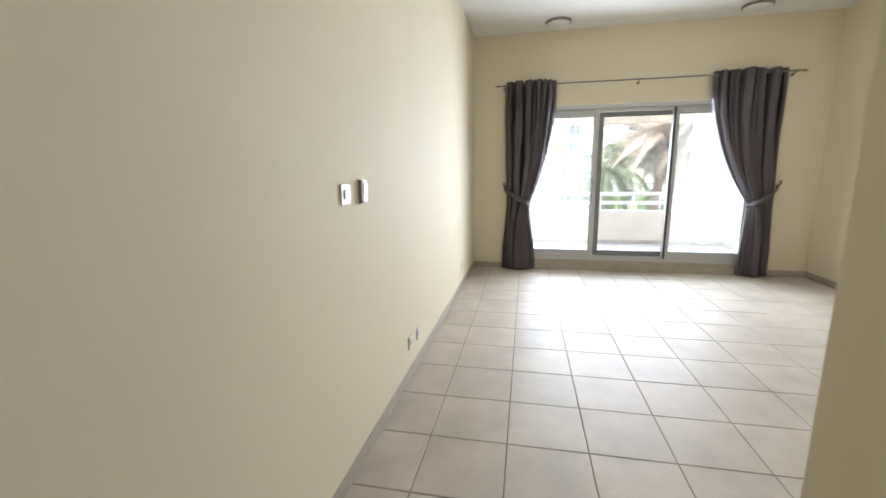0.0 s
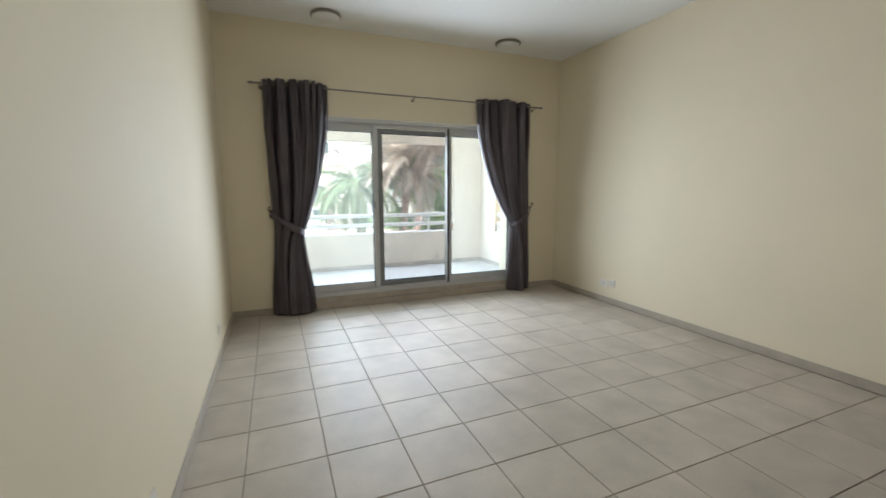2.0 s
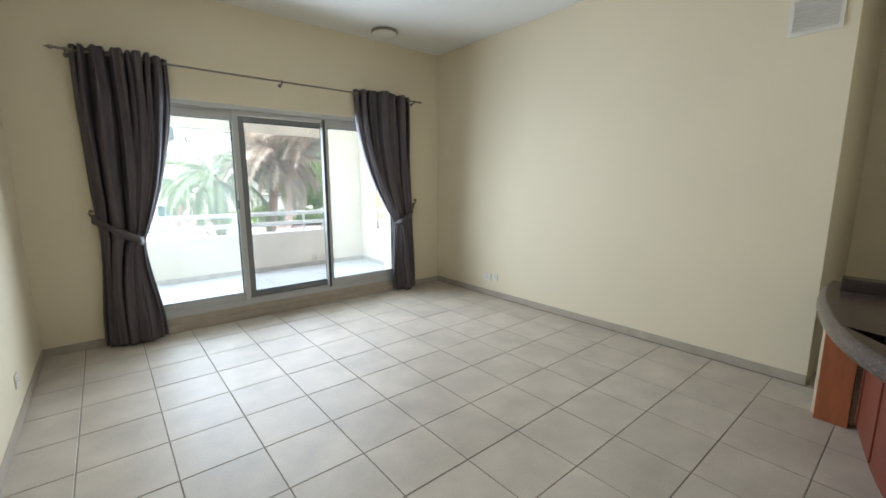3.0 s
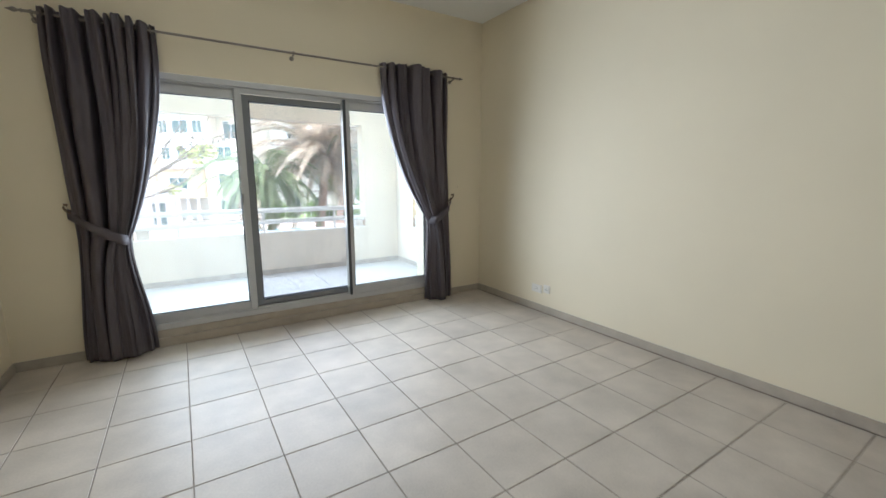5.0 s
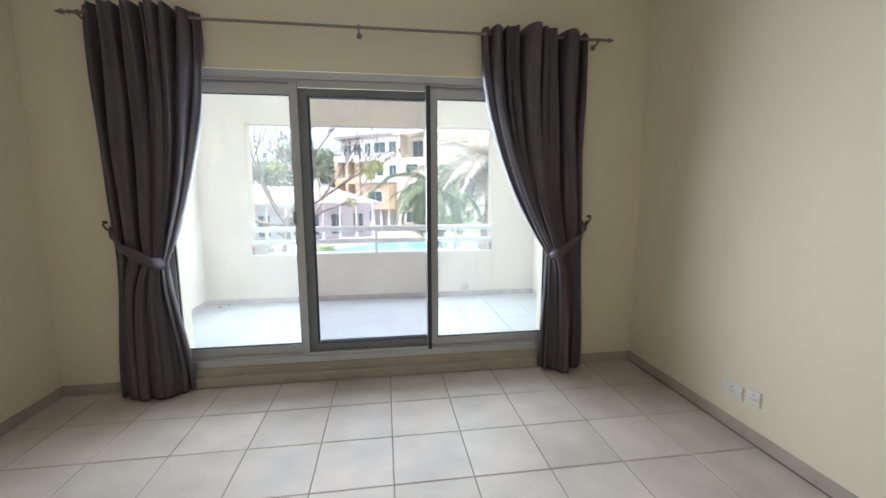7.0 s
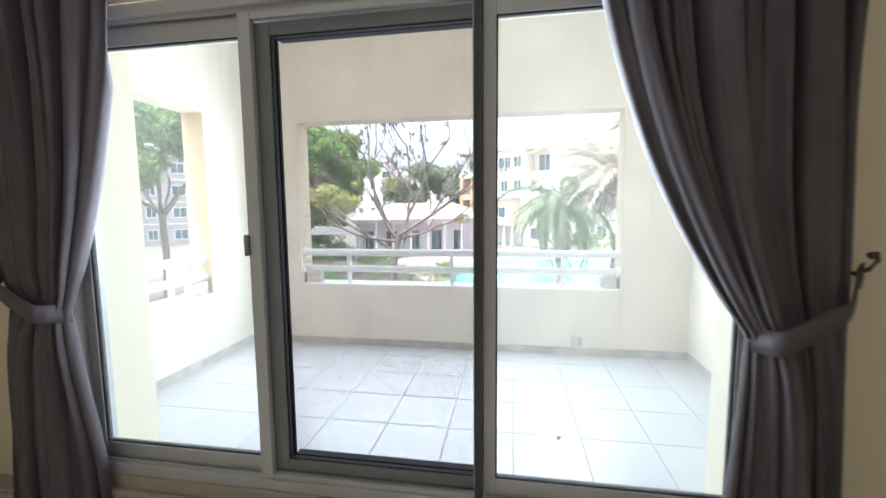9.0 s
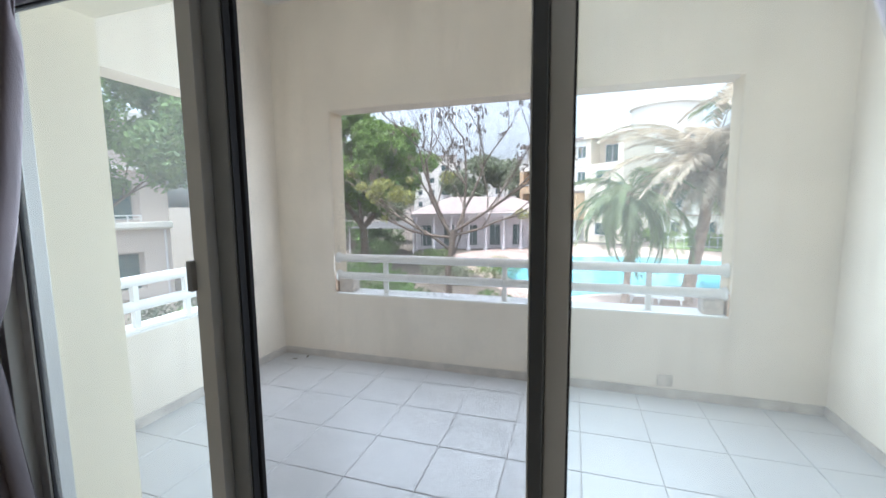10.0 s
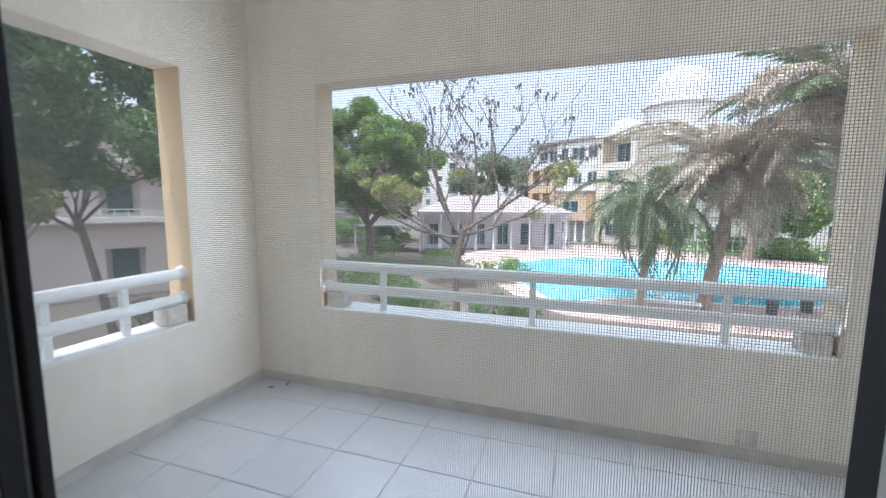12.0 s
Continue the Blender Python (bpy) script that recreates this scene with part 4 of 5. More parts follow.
def bare_tree():
    """A nearly leafless tree with long crooked limbs and a few yellow leaf tufts."""
    rng = random.Random(77)
    b = Vector((-2.05, 19.2, ZG))
    t = thing("bare_tree", "nearly leafless tree with sparse yellow-green leaf tufts", "tree", b)
    bm, tips = bmesh.new(), []
    fork = b + Vector((0.25, 0.1, 4.0))
    bm_tube(bm, [b - Vector((0, 0, 0.1)), b + Vector((0.1, 0, 1.2)), b + Vector((0.05, 0, 2.6)), fork], [0.16, 0.125, 0.11, 0.10], 10)
    for d, ln in (((-0.35, 0.1, 1.3), 3.8), ((0.55, 0.1, 1.2), 4.2), ((0.95, -0.2, 0.75), 3.6), ((-1.0, 0.2, 0.55), 3.2), ((-0.7, -0.3, 0.9), 3.0), ((0.9, 0.3, 0.2), 2.6), ((-0.9, 0, 0.1), 2.6), ((0.1, 0.5, 1.2), 3.0)):
        limb(bm, rng, fork - Vector((0, 0, rng.uniform(0, 0.9))), d, ln, 0.062, 3, tips, 0.75, 0.4)
    part("trunk", bm, M_BARK, t, smooth=True)
    pods = bmesh.new()
    for p in tips:
        if p.z > 2.4 and rng.random() < 0.4:
            for _ in range(6):
                q = p + Vector((rng.uniform(-0.14, 0.14), rng.uniform(-0.14, 0.14), rng.uniform(-0.12, 0.08)))
                bm_tube(pods, [q, q + Vector((rng.uniform(-0.05, 0.05), 0, -0.12))], [0.03, 0.012], 5)
    tagged(part("seed_pod", pods, M_BARK, t, "dark dry seed pod clusters"), kind="stuff")
    picks = [p for p in tips if p.z < 2.6 and rng.random() < 0.55]
    me = leaf_cloud([(p.x, p.y, p.z, rng.uniform(0.12, 0.34)) for p in picks], 2800, 0.065, 5)
    me.materials.append(M_LEAF_Y)
    ob = new("crown", me)
    ob.parent, ob.matrix_parent_inverse = t, t.matrix_world.inverted()


bare_tree()


def frond_mesh(length, leaf_len, n, droop, material, seed, fan=False):
    """One palm leaf lying along +x: a curved rib with two rows of leaflets, or a fan on a stalk."""
    rng = random.Random(seed)
    bm = bmesh.new()
    rib = []
    for k in range(13):
        t = k / 12
        rib.append(Vector((length * (t - 0.18 * t ** 3 * droop), 0, length * (0.35 * t - 0.62 * droop * t * t))))
    bm_tube(bm, rib, [0.035 * (1 - 0.85 * k / 12) + 0.004 for k in range(13)], 5, False)
    if fan:
        hub = rib[5]
        for k in range(n):
            a = -2.2 + 4.4 * k / (n - 1)
            d = Vector((math.cos(a), math.sin(a), -0.15 - 0.5 * droop * abs(math.sin(a))))
            q = hub + d * leaf_len
            mid = hub + d * leaf_len * 0.55
            s = Vector((-d.y, d.x, 0)).normalized() * leaf_len * 0.06
            tip = q + Vector((0, 0, -leaf_len * rng.uniform(0.15, 0.5)))
            v = [bm.verts.new(p) for p in (hub, mid + s, tip, mid - s)]
            bm.faces.new(v)
    else:
        for k in range(n):
            t = 0.14 + 0.86 * k / n
            i = min(11, int(t * 12))
            p = rib[i].lerp(rib[i + 1], t * 12 - i)
            ll = leaf_len * (0.55 + 0.9 * math.sin(math.pi * min(1, t * 0.95 + 0.05))) * rng.uniform(0.8, 1.1) * 0.75
            for s in (-1, 1):
                d = Vector((0.75 + rng.uniform(-0.15, 0.15), s * (0.75 + rng.uniform(-0.2, 0.2)), -0.32 - 0.3 * droop + rng.uniform(-0.3, 0.25))).normalized()
                q = p + d * ll
                side = Vector((0, 0, 1)).cross(d).normalized() * 0.022 + Vector((0, 0, 0.012))
                mid = p.lerp(q, 0.5) + Vector((0, 0, 0.03))
                bm.faces.new([bm.verts.new(c) for c in (p, mid + side, q + Vector((0, 0, -0.08 * ll)), mid - side)])
    me = bpy.data.meshes.new("frond")
    bm.to_mesh(me)
    bm.free()
    me.materials.append(material)
    return me


def palm(label, base, top, r, fronds, count, seed, low=-1.0, high=1.1, skirt=None):
    rng = random.Random(seed)
    t = thing("palm_tree", label, "palm tree", base, "palm trees")
    b, c = Vector(base), Vector(top)
    n = 26
    path, rad = [], []
    for k in range(n + 1):
        u = k / n
        path.append(b.lerp(c, u) + Vector((0.15 * math.sin(2 * u), 0, 0)))
        rad.append(r * (1.25 - 0.35 * u) * (1 + 0.10 * (k % 2)) * (1.25 if k == 0 else 1))
    part("trunk", tube(path, rad, 12), M_PALM_BARK, t, smooth=False)
    part("crown_base", lathe([(r * 0.9, -0.5), (r * 1.5, -0.1), (r * 1.2, 0.25), (r * 0.3, 0.5)], top, "Z", 12), M_PALM_BARK, t, smooth=True)
    for k in range(count):
        u = k / count
        elev = high + (low - high) * u
        me = fronds[k % len(fronds)] if skirt is None or u < 0.62 else skirt[k % len(skirt)]
        ob = new("frond", me)
        ob.parent = t
        ob.matrix_parent_inverse = t.matrix_world.inverted()
        ob.matrix_basis = Matrix.Translation(c) @ Euler((rng.uniform(-0.3, 0.3), -elev, k * 2.39996 + rng.uniform(-0.2, 0.2))).to_matrix().to_4x4() @ Matrix.Scale(rng.uniform(0.8, 1.12), 4)
    return t


DATE = [frond_mesh(5.4, 0.9, 130, 1.25, M_FROND_DRY, 1), frond_mesh(5.8, 0.85, 130, 1.45, M_FROND_DRY, 2), frond_mesh(5.2, 0.95, 100, 0.9, M_FROND_DRY, 3), frond_mesh(5.0, 0.9, 100, 1.1, M_FROND, 8)]
HANGING = [frond_mesh(3.6, 0.85, 100, 1.5, M_FROND_DRY, 21), frond_mesh(3.3, 0.9, 90, 1.7, M_FROND_DRY, 22), frond_mesh(3.0, 0.9, 80, 1.4, M_FROND_DRY, 23)]
LONG = [frond_mesh(6.8, 1.0, 150, 1.05, M_FROND_DRY, 31), frond_mesh(6.4, 1.0, 140, 1.25, M_FROND_DRY, 32), frond_mesh(6.0, 0.95, 130, 0.8, M_FROND, 33)]
YOUNG = [frond_mesh(3.6, 0.75, 90, 1.55, M_FROND, 5), frond_mesh(3.9, 0.8, 90, 1.8, M_FROND, 6), frond_mesh(3.2, 0.75, 80, 1.3, M_FROND, 7)]
palm("tall date palm with drooping sun-bleached fronds", (7.5, 27.6, ZG), (8.3, 27.8, 2.7), 0.24, DATE[:3], 58, 5, -0.35, 1.05, HANGING)
palm("tall date palm close by with long arching dry fronds", (12.8, 27.0, ZG), (11.9, 27.0, 5.4), 0.26, LONG, 62, 15, -0.5, 1.15)
palm("slim young palm with green hanging leaves", (4.7, 26.6, ZG), (4.75, 26.7, 1.75), 0.13, YOUNG, 24, 6, -0.9, 1.0)
palm("date palm on the lawn beyond the pool with drooping fronds", (15.7, 47.5, ZG), (16.3, 47.5, 4.6), 0.3, DATE, 40, 7, -0.7, 1.1, HANGING)
palm("young green palm by the far pool side", (6.2, 53.5, ZG), (6.2, 53.5, 0.9), 0.2, YOUNG, 28, 9, -1.2, 1.0)


def shrub(label, x, y, r, h, count, leaf, material, seed):
    t = thing("shrub", label, "shrub", (x, y, ZG), "garden shrubs")
    me = leaf_cloud(clump_set(x, y, ZG + h * 0.5, r, r, h * 0.5, 14, r * 0.4, seed), count, leaf, seed)
    me.materials.append(material)
    ob = new("foliage", me)
    ob.parent, ob.matrix_parent_inverse = t, t.matrix_world.inverted()
    bm = bmesh.new()
    rng = random.Random(seed)
    for _ in range(5):
        bm_tube(bm, [(x, y, ZG - 0.05), (x + rng.uniform(-r, r) * 0.4, y + rng.uniform(-r, r) * 0.4, ZG + h * 0.5), (x + rng.uniform(-r, r) * 0.8, y + rng.uniform(-r, r) * 0.8, ZG + h * 0.85)], [0.04, 0.025, 0.01], 5)
    part("stem", bm, M_BARK, t)


for x, y, r, h, m_, sd in ((-2.6, 31.5, 1.5, 1.3, M_LEAF, 1), (-5.2, 29.5, 1.6, 1.5, M_LEAF_HAZY, 2), (-4.4, 22.0, 1.3, 1.1, M_LEAF_S, 3), (-1.0, 22.5, 1.2, 1.0, M_LEAF_S, 4), (-6.8, 24.5, 1.3, 1.2, M_LEAF_S, 5),
                            (-9.5, 27.0, 1.5, 1.5, M_LEAF_S, 6), (-12.5, 28.5, 1.6, 1.6, M_LEAF_HAZY, 7), (-8.5, 36, 1.4, 1.2, M_LEAF, 8), (15.5, 54.5, 2.0, 2.2, M_LEAF, 9), (19.5, 49.5, 1.8, 1.8, M_LEAF, 10),
                            (24, 48, 2.2, 2.2, M_LEAF_HAZY, 12), (-8.0, 14.5, 1.3, 2.2, M_LEAF, 13), (-11.0, 16.0, 1.5, 1.8, M_LEAF_HAZY, 14), (-5.5, 13.0, 1.0, 1.5, M_LEAF, 15), (12, 60, 1.8, 1.8, M_LEAF, 16), (-17.5, 45.5, 2.2, 2.6, M_LEAF_S, 17), (-21.5, 46.0, 2.4, 3.0, M_LEAF_S, 18), (-25.5, 47.5, 2.6, 3.0, M_LEAF_HAZY, 19), (-15.0, 38.5, 1.8, 1.6, M_LEAF_S, 20)):
    shrub("leafy garden shrub on the ground below the balcony", x, y, r, h, 2200, 0.075 if y < 40 else 0.15, m_, sd)


# buildings: built along local x, facing local -y, then turned into place
def building_window(parent, m, x, z, w, h, y=0.0, arched=False):
    win = part("window", boxes((x - w / 2 - 0.08, x - w / 2, y - 0.06, y + 0.02, z - 0.08, z + h + 0.08), (x + w / 2, x + w / 2 + 0.08, y - 0.06, y + 0.02, z - 0.08, z + h + 0.08),
                               (x - w / 2, x + w / 2, y - 0.06, y + 0.02, z - 0.08, z), (x - w / 2, x + w / 2, y - 0.06, y + 0.02, z + h, z + h + 0.08),
                               (x - 0.03, x + 0.03, y - 0.04, y + 0.02, z, z + h)), M_PAV, parent)
    part("pane", boxes((x - w / 2, x + w / 2, y - 0.012, y + 0.01, z, z + h)), M_WIN, win)
    win.matrix_basis = m
    return win


def turned(thing_, m):
    """Moves a thing built at the origin, with its parts, to its place."""
    thing_.matrix_world = m


def apartment_block(label, m, width, depth, storeys, wall, trim, seed, bay=None, step=3.2, pitch=3.4):
    rng = random.Random(seed)
    t = thing("apartment_building", label, "building")
    h = storeys * step
    part("wall", boxes((0, width, 0, depth, -0.5, h)), wall, t)
    part("parapet", boxes((-0.15, width + 0.15, -0.15, depth + 0.15, h, h + 0.35)), trim, t)
    for s in range(storeys):
        if s:
            part("cornice", boxes((-0.06, width + 0.06, -0.10, 0.0, s * step - 0.12, s * step + 0.06)), trim, t)
        n = int(width / pitch)
        for k in range(n):
            x = (k + 0.5) * width / n
            w = (1.1, 1.6, 0.9)[(k + seed) % 3]
            building_window(t, Matrix(), x, s * step + 0.95, w, 1.35)
            if ((k + seed) % 4 == 1 or pitch > 5) and s:
                bal = part("balcony", boxes((x - 1.5, x + 1.5, -1.0, 0, s * step - 0.1, s * step + 0.06), (x - 1.5, x + 1.5, -1.0, -0.9, s * step + 0.06, s * step + 0.75)), trim, t)
                part("handrail", boxes((x - 1.5, x + 1.5, -0.98, -0.93, s * step + 0.95, s * step + 1.0)), M_RAIL, bal)
    if bay:
        x0, x1, d, hh, mat_ = bay
        b = part("bay", boxes((x0, x1, -d, 0, -0.5, hh)), mat_, t)
        part("bay_roof", boxes((x0 - 0.2, x1 + 0.2, -d - 0.2, 0, hh, hh + 0.3)), M_ROOF, t)
        for s in range(int(hh / step)):
            building_window(t, Matrix(), (x0 + x1) / 2, s * step + 0.9, min(2.0, (x1 - x0) * 0.45), 1.5, -d)
    turned(t, m)
    return t


def pool_apartments():
    """Four storeys beyond the pool: an ochre bay with recessed balconies, a white front, an ochre corner with a small dome, a white wing."""
    t = thing("apartment_building", "four-storey white and ochre apartment building with a small white dome", "building")
    st, H = 3.2, 12.8
    part("wall", boxes((0, 4.6, 1.0, 12, -0.5, H)), M_FAC_W, t)
    part("wall", boxes((4.6, 11.2, 0, 12, -0.5, H)), M_FAC_W, t)
    for x0, x1, y0, h in ((-0.2, 11.0, -0.25, H),):
        part("parapet", boxes((x0, x1, y0, 12.2, h, h + 0.35)), M_ROOF, t, "pale terracotta roof edge")
    # the ochre bay: side piers, floor slabs and rails before deep loggias
    for x0, x1 in ((0.0, 0.7), (2.1, 2.5), (3.9, 4.6)):
        part("pier", boxes((x0, x1, -0.5, 1.0, -0.5, 9.7)), M_FAC_O, t)
    for k in range(4):
        z = k * st + (0.05 if k else 0)
        slab = part("balcony", boxes((0.0, 4.6, -0.55, 1.0, z - 0.2, z + 0.12), (0.0, 4.6, -0.55, -0.43, z + 0.12, z + 0.7)), M_FAC_O if k < 3 else M_FAC_W, t)
        part("handrail", boxes((0.0, 4.6, -0.53, -0.47, z + 0.95, z + 1.02)), M_RAIL, slab)
        for x in (1.4, 3.2):
            building_window(t, Matrix(), x, k * st + 0.2, 1.3, 2.2, 1.0)
    for k in range(4):
        for x, w, h in ((5.9, 1.0, 1.4), (8.0, 1.9 if k == 3 else 1.1, 1.4), (10.2, 1.2, 1.4)):
            if k or x < 7:
                building_window(t, Matrix(), x, k * st + 0.95, w, h)
        if k:
            part("cornice", boxes((4.6, 11.2, -0.08, 0.0, k * st - 0.1, k * st + 0.05)), M_PAV, t)
    # ochre first floor carried on white columns
    part("bay", boxes((6.6, 11.0, -2.2, -0.001, 2.7, 6.1)), M_FAC_O, t)
    part("bay_roof", boxes((6.4, 11.1, -2.4, -0.002, 6.1, 6.4)), M_ROOF, t)
    building_window(t, Matrix(), 8.7, 3.7, 2.2, 1.4, -2.2)
    for x in (6.9, 8.1, 9.4, 10.7):
        part("column", lathe([(0.24, 0), (0.24, 0.2), (0.17, 0.3), (0.16, 2.45), (0.24, 2.7)], (x, -1.9, 0), "Z", 12), M_PAV, t, smooth=True)
    # ochre corner with a loggia under the dome
    part("corner", boxes((11.2, 16.2, -0.7, 12, -0.5, 9.6), (11.2, 11.9, -0.7, 12, 9.6, 12.7), (15.5, 16.2, -0.7, 12, 9.6, 12.7), (11.9, 15.5, 1.2, 12, 9.6, 12.7), (11.0, 16.4, -0.9, 12.2, 12.7, 13.05)), M_FAC_C, t)
    building_window(t, Matrix(), 13.7, 9.9, 1.8, 2.0, 1.2)
    for k in range(3):
        building_window(t, Matrix(), 13.7, k * st + 0.95, 1.8, 1.4, -0.7)
    part("dome", lathe([(2.0, 13.05), (2.0, 13.3), (1.9, 13.9), (1.5, 14.4), (0.8, 14.75), (0.1, 14.85)], (13.7, 1.6, 0), "Z", 32), M_FAC_W, t, "white shallow dome", smooth=True)
    turned(t, pose(-5.1, 67.4, ZG, 0, 0, -35.8))


pool_apartments()
apartment_block("white four-storey apartment wing behind the lawn trees", pose(9.0, 63.0, ZG, 0, 0, 3), 30, 12, 4, M_FAC_W, M_ROOF, 2)
apartment_block("hazy beige apartment building in the distance", pose(-40, 112, ZG, 0, 0, 6), 32, 12, 5, M_FAC_W, M_PAV, 3, (6, 12, 1.0, 17.5, M_FAC_W))


def garden_house():
    """The neighbouring house: recessed windows, a white ledge between the storeys, a small window rail."""
    t = thing("neighbour_house", "pink-beige rendered house with white ledge and recessed windows", "house")
    top, lo, hi, end = 9.4, (7.1, 8.75, 0.5, 2.5), (7.1, 8.65, 4.25, 6.1), 10.0
    for x0, x1, y0, z0, z1 in ((-6, lo[0], 0, -0.5, top), (lo[1], end, 0, -0.5, top), (lo[0], lo[1], 0, -0.5, lo[2]), (lo[0], lo[1], 0, lo[3], hi[2]), (lo[0], lo[1], 0, hi[3], top),
                               (lo[0], lo[1], 0.45, lo[2], lo[3]), (lo[0], lo[1], 0.45, hi[2], hi[3])):
        part("wall", boxes((x0, x1, y0, 9, z0, z1)), M_FAC_P, t)
    for z0, z1, d in ((3.82, 4.12, 0.42), (3.74, 3.82, 0.25), (6.85, 7.05, 0.3), (top, top + 0.4, 0.35)):
        part("ledge", boxes((-6.1, end + 0.1, -d, -0.001, z0, z1), bevel=0.02), M_FAC_W, t, "white painted ledge")
    for x0, x1, z0, z1 in (lo, hi):
        win = part("window", boxes((x0 + 0.25, x0 + 0.33, 0.36, 0.44, z0, z1 - 0.1), (x1 - 0.33, x1 - 0.25, 0.36, 0.44, z0, z1 - 0.1), (x0 + 0.33, x1 - 0.33, 0.36, 0.44, z1 - 0.18, z1 - 0.1),
                                   (x0 + 0.33, x1 - 0.33, 0.36, 0.44, z0, z0 + 0.08), ((x0 + x1) / 2 - 0.03, (x0 + x1) / 2 + 0.03, 0.37, 0.43, z0 + 0.08, z1 - 0.18)), M_WIN_FRAME, t, "dark green window frame")
        for a_, b_ in ((x0 + 0.33, (x0 + x1) / 2 - 0.03), ((x0 + x1) / 2 + 0.03, x1 - 0.33)):
            part("pane", boxes((a_, b_, 0.40, 0.42, z0 + 0.08, z1 - 0.18)), M_WIN, win)
    rail = part("window_rail", boxes((7.0, 8.75, -0.34, -0.30, 4.46, 4.52), (7.0, 8.75, -0.33, -0.31, 4.30, 4.33), bevel=0.004), M_RAIL, t, "low white window rail")
    for k in range(4):
        x = 7.04 + k * 0.557
        part("post", boxes((x - 0.025, x + 0.025, -0.34, -0.30, 4.12, 4.46)), M_RAIL, rail)
    part("downpipe", tube([(9.75, -0.07, -0.4), (9.75, -0.07, 3.7)], 0.05, 8), M_PAV, t, smooth=True)
    turned(t, pose(-24.5, 14.0, ZG, 0, 0, 58))


garden_house()
apartment_block("distant pale apartment building past the pink-beige one", pose(-52, 52, ZG, 0, 0, 42), 24, 12, 4, M_FAC_G, M_FAC_P, 5)


def dome_tower():
    t = thing("domed_tower", "white round tower with a shallow dome roof", "tower", (17.5, 88, ZG))
    part("wall", lathe([(5.6, 0), (5.6, 21.0), (6.0, 21.2), (6.0, 21.7), (5.4, 21.9)], (17.5, 88, ZG), "Z", 40), M_FAC_W, t, smooth=True)
    part("roof", lathe([(5.4, 21.9), (5.2, 23.8), (4.5, 25.6), (3.2, 27.0), (1.6, 27.8), (0.1, 28.0)], (17.5, 88, ZG), "Z", 40), M_PAV, t, smooth=True)


dome_tower()


def pavilion():
    t = thing("pavilion", "low white pool pavilion with columns and pale tiled roof", "pavilion")
    L, D, H = 15.2, 8.0, 3.55
    part("wall", boxes((0, L, 1.6, D, -0.3, H)), M_PAV, t)
    part("cornice", boxes((-0.3, L + 0.3, -0.3, D + 0.3, H, H + 0.35)), M_PAV, t)
    bm = bmesh.new()
    v = [bm.verts.new(c) for c in ((-0.6, -0.6, H + 0.35), (L + 0.6, -0.6, H + 0.35), (L + 0.6, D + 0.6, H + 0.35), (-0.6, D + 0.6, H + 0.35), (4, D / 2, H + 2.1), (L - 4, D / 2, H + 2.1))]
    for f in ((0, 1, 5, 4), (1, 2, 5), (2, 3, 4, 5), (3, 0, 4), (3, 2, 1, 0)):
        bm.faces.new([v[i] for i in f])
    part("roof", bm, M_ROOF, t, "pale terracotta hipped roof")
    for k in range(9):
        x = 0.2 + k * (L - 0.4) / 8
        col = part("column", lathe([(0.22, 0), (0.22, 0.2), (0.15, 0.3), (0.13, H - 0.4), (0.2, H - 0.25), (0.22, H)], (x, 0.1, 0), "Z", 12), M_PAV, t, smooth=True)
    for k in range(6):
        x = 1.3 + k * 2.5
        building_window(t, Matrix(), x, 0.4, 1.1, 2.2, 1.6)
    turned(t, pose(-13.6, 45.0, ZG, 0, 0, 20.0))


pavilion()


def shade_canopy():
    t = thing("shade_canopy", "low dark grey fabric shade canopy on posts", "canopy", (-15.5, 43, ZG))
    bm = bmesh.new()
    v = [bm.verts.new(c) for c in ((-19, 41, -0.9), (-12.2, 41.5, -0.9), (-12.5, 45, -0.9), (-19, 45, -0.9), (-15.7, 43, -0.1))]
    for a, b in ((0, 1), (1, 2), (2, 3), (3, 0)):
        bm.faces.new((v[a], v[b], v[4]))
    c = part("canopy", bm, M_TENT, t)
    c.modifiers.new("thickness", "SOLIDIFY").thickness = 0.04
    for x, y in ((-18.9, 41.1), (-12.3, 41.6), (-12.6, 44.9), (-18.9, 44.9)):
        part("post", tube([(x, y, ZG), (x, y, -0.92)], 0.06, 8), M_PAV, t)


shade_canopy()


def sun_lounger(m):
    t = thing("sun_lounger", "white poolside sun lounger with raised back", "sun lounger", group="sun loungers")
    part("seat", box(-0.33, 0.33, -0.9, 0.45, 0.30, 0.36, 0.015), M_RAIL, t)
    bm = box(-0.33, 0.33, 0.0, 0.75, 0.0, 0.05, 0.015)
    bmesh.ops.transform(bm, matrix=Matrix.Translation((0, 0.45, 0.31)) @ Matrix.Rotation(radians(38), 4, "X"), verts=bm.verts[:])
    part("backrest", bm, M_RAIL, t)
    for x in (-0.28, 0.28):
        for y in (-0.8, 0.4):
            part("leg", box(x - 0.025, x + 0.025, y - 0.025, y + 0.025, 0, 0.3), M_RAIL, t)
    t.matrix_world = m
    return t


lounger = sun_lounger(pose(5.5, 27.2, ZG + 0.02, 0, 0, 75))
copy_thing(lounger, pose(6.4, 27.0, ZG + 0.02, 0, 0, 80))


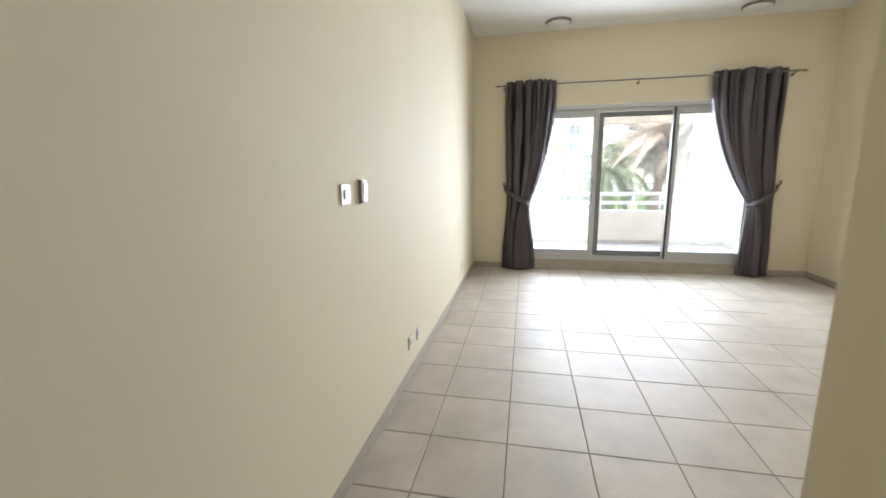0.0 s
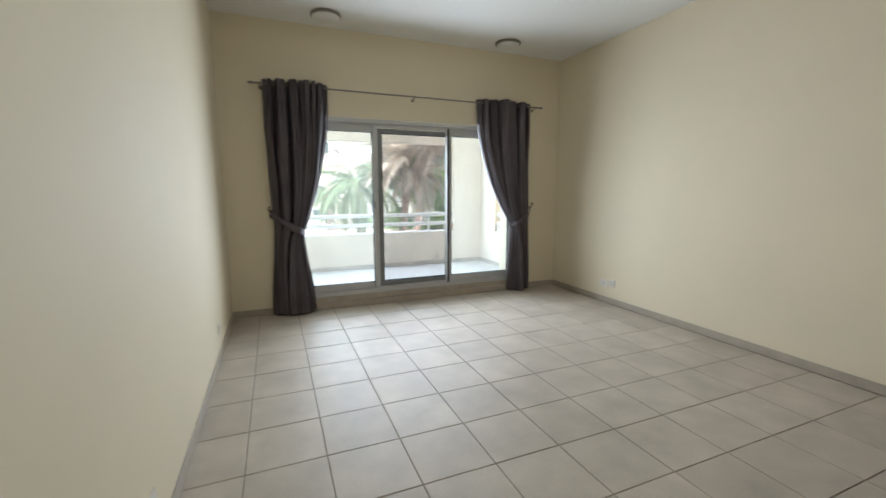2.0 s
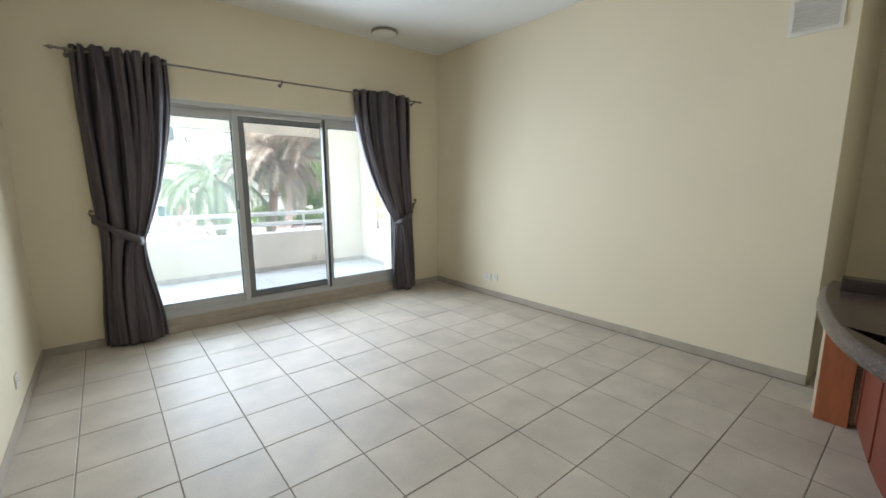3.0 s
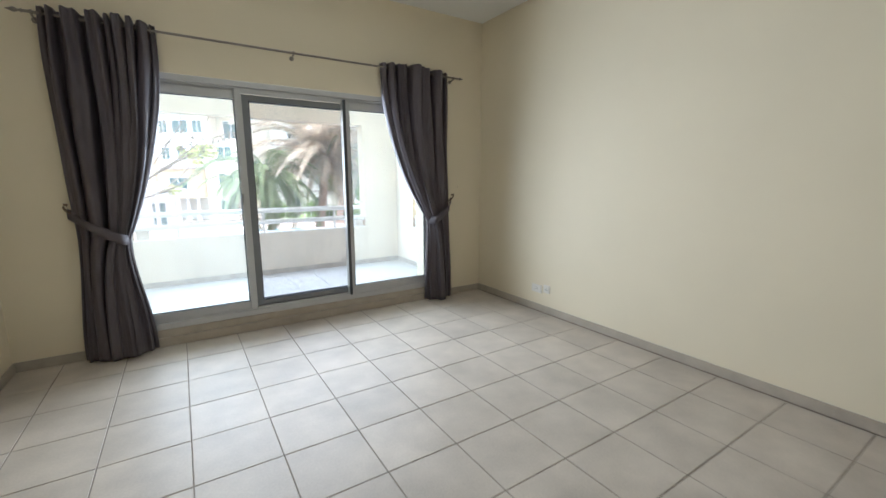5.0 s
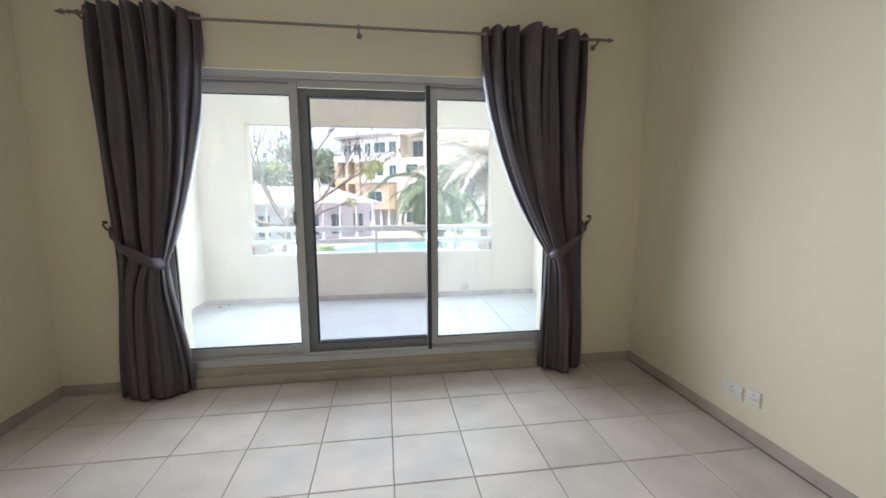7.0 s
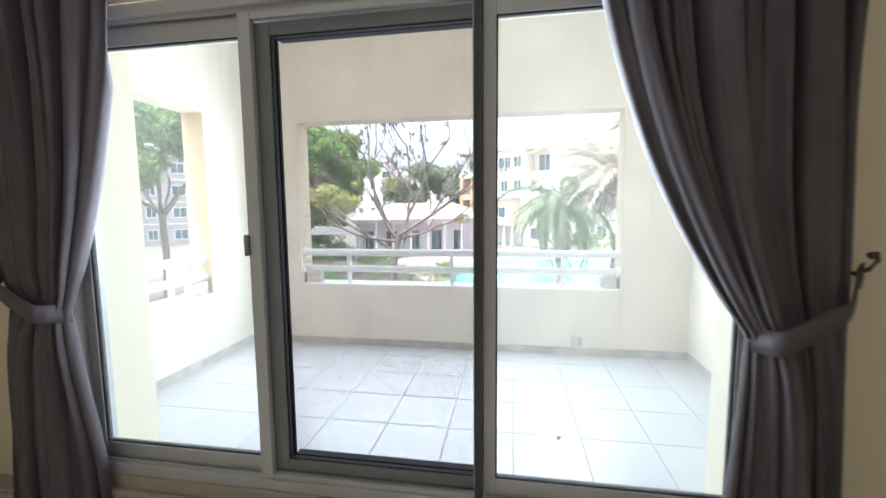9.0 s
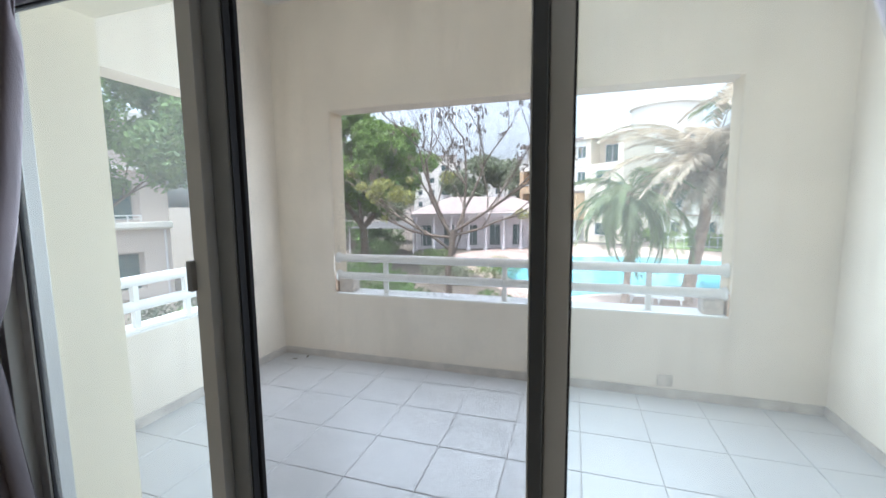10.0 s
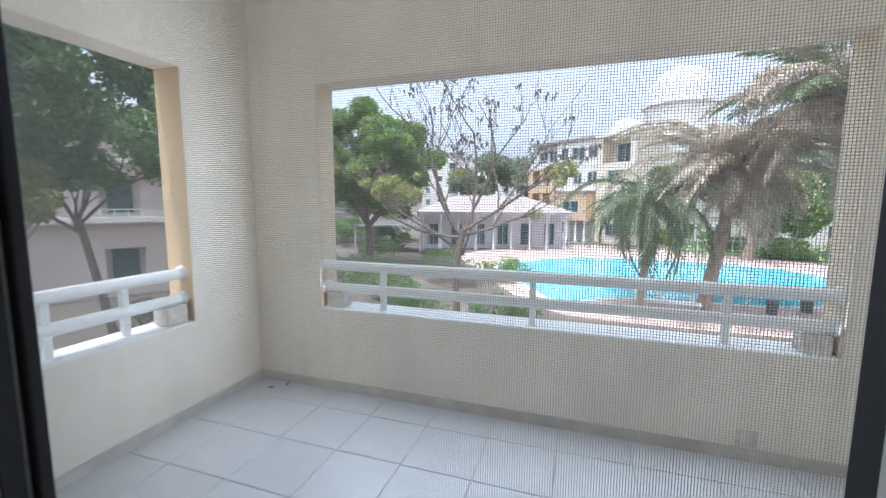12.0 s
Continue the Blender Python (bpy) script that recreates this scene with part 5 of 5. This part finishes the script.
def planter(x, y, r, h):
    t = thing("pool_bin", "dark round bin standing on the pool deck", "bin", (x, y, ZG), "deck bins")
    part("body", lathe([(r * 0.85, 0), (r, h * 0.9), (r * 1.06, h * 0.92), (r * 1.06, h), (r * 0.9, h)], (x, y, ZG + 0.02), "Z", 18), M_TENT, t, smooth=True)
    part("lid", lathe([(r * 0.98, h), (r * 0.8, h + 0.06), (r * 0.1, h + 0.09)], (x, y, ZG + 0.02), "Z", 18), M_TENT, t, smooth=True)


planter(10.2, 27.6, 0.24, 0.55)
planter(11.8, 28.4, 0.24, 0.55)


def pool_fence():
    t = thing("fence", "low white metal garden fence behind the lawn", "fence", (20, 52, ZG))
    for k in range(26):
        x = 11 + k * 0.75
        part("post", box(x - 0.025, x + 0.025, 52.97, 53.03, ZG, ZG + 1.3), M_RAIL, t)
    for z in (0.25, 1.2):
        part("rail", box(11, 29.8, 52.98, 53.02, ZG + z, ZG + z + 0.05), M_RAIL, t)


pool_fence()


# ---- small traces on the balcony ----
def fallen_leaf(x, y, a):
    bm = bmesh.new()
    pts = [(-0.03, 0, 0.004), (-0.005, 0.011, 0.012), (0.03, 0, 0.006), (-0.005, -0.011, 0.003)]
    bm.faces.new([bm.verts.new(p) for p in pts])
    ob = mesh_ob("dry_leaf", bm, M_DIRT)
    ob.modifiers.new("thickness", "SOLIDIFY").thickness = 0.002
    ob.matrix_world = pose(x, y, -0.001, 0, 0, a)
    tagged(ob, "small dry brown leaf on the balcony floor", "leaf", "fallen leaves")


fallen_leaf(-0.262, 8.552, 20)
fallen_leaf(-0.182, 8.64, 100)
fallen_leaf(2.55, 7.2, 60)
drain = thing("floor_drain_outlet", "small stained drain outlet low on the balcony wall", "drain", (2.875, BY1, 0.08))
part("frame", boxes((2.825, 2.925, BY1 - 0.013, BY1, 0.085, 0.175), bevel=0.003), M_BLOCK, drain)
part("opening", boxes((2.84, 2.91, BY1 - 0.0155, BY1 - 0.012, 0.10, 0.16)), M_BLOCK, drain)


# ---- tiles and skirtings ----
def tile_mesh(name, w, d, t, material, bev=0.0025):
    bm = box(-w / 2, w / 2, -d / 2, d / 2, -t, 0, 0)
    bmesh.ops.bevel(bm, geom=[e for e in bm.edges if e.verts[0].co.z > -0.001 and e.verts[1].co.z > -0.001], offset=bev, segments=1, affect="EDGES")
    me = bpy.data.meshes.new(name)
    bm.to_mesh(me)
    bm.free()
    me.materials.append(material)
    return me


def lay_tiles(parent, x0, x1, y0, y1, px, py, ox, oy, z, gap, t, material, rng, skip=lambda x, y: False, cache={}):
    """Square tiles on a grid through (ox, oy), cut at the edges of the field."""
    i0, i1 = math.floor((x0 - ox) / px), math.ceil((x1 - ox) / px)
    j0, j1 = math.floor((y0 - oy) / py), math.ceil((y1 - oy) / py)
    for i in range(i0, i1):
        for j in range(j0, j1):
            a, b = max(x0, ox + i * px + gap / 2), min(x1, ox + (i + 1) * px - gap / 2)
            c, d = max(y0, oy + j * py + gap / 2), min(y1, oy + (j + 1) * py - gap / 2)
            if b - a < 0.02 or d - c < 0.02 or skip((a + b) / 2, (c + d) / 2):
                continue
            key = (parent.name, round(b - a, 3), round(d - c, 3))
            if key not in cache:
                cache[key] = tile_mesh("tile", b - a, d - c, t, material)
            ob = new("tile", cache[key])
            ob.parent = parent
            ob.matrix_world = pose((a + b) / 2, (c + d) / 2, z + rng.uniform(-0.0004, 0.0004), rng.uniform(-0.06, 0.06), rng.uniform(-0.06, 0.06), 0)


rng_t = random.Random(4)
lay_tiles(floor, XL, XR, CY, YW, 0.403, 0.403, 1.811, 5.095, 0.0, 0.0045, 0.0025, M_TILE, rng_t)
lay_tiles(floor, XL, CX, YB, CY, 0.403, 0.403, 1.811, 5.095, 0.0, 0.0045, 0.0025, M_TILE, rng_t)
lay_tiles(floor, XR, XK, CY, YK, 0.403, 0.403, 1.811, 5.095, 0.0, 0.0045, 0.0025, M_TILE, rng_t)
lay_tiles(balcony_floor, OX0, OX1, 6.502, YO, 0.4032, 0.4032, 1.873, 8.431, 0.0, 0.004, 0.013, M_BALC_TILE, rng_t)
lay_tiles(balcony_floor, BX0, BX1, YO, BY1, 0.4032, 0.4032, 1.873, 8.431, 0.0, 0.004, 0.013, M_BALC_TILE, rng_t)


def skirting(parent, ax, fixed, a, b, out, material, h=0.075, step=0.40):
    """Skirting tiles along a wall face. ax: the axis that they run along; out: the way they stand out."""
    n = max(1, round((b - a) / step))
    for k in range(n):
        u, v = a + (b - a) * k / n + 0.0004, a + (b - a) * (k + 1) / n - 0.0004
        f0, f1 = min(fixed, fixed + out), max(fixed, fixed + out)
        bm = box(u, v, f0, f1, 0.0, h, 0.0012, 1) if ax == "x" else box(f0, f1, u, v, 0.0, h, 0.0012, 1)
        part("skirting_tile", bm, material, parent)


skirting(wall_left, "y", XL, YB, YW, 0.010, M_SKIRT)
skirting(wall_right, "y", XR, YK, YW, -0.010, M_SKIRT)
skirting(wall_window, "x", YW, XL + 0.01, OX0, -0.010, M_SKIRT)
skirting(wall_window, "x", YW, OX1, XR - 0.01, -0.010, M_SKIRT)
skirting(wall_corridor, "x", CY, CX, XR, 0.010, M_SKIRT)
skirting(balcony_wall_front, "x", BY1, BX0 + 0.01, BX1 - 0.01, -0.010, M_BALC_SKIRT, 0.07)
skirting(bpy.data.objects["balcony_wall_left"], "y", BX0, YO, BY1, 0.010, M_BALC_SKIRT, 0.07)
skirting(bpy.data.objects["balcony_wall_right"], "y", BX1, YO, BY1, -0.010, M_BALC_SKIRT, 0.07)
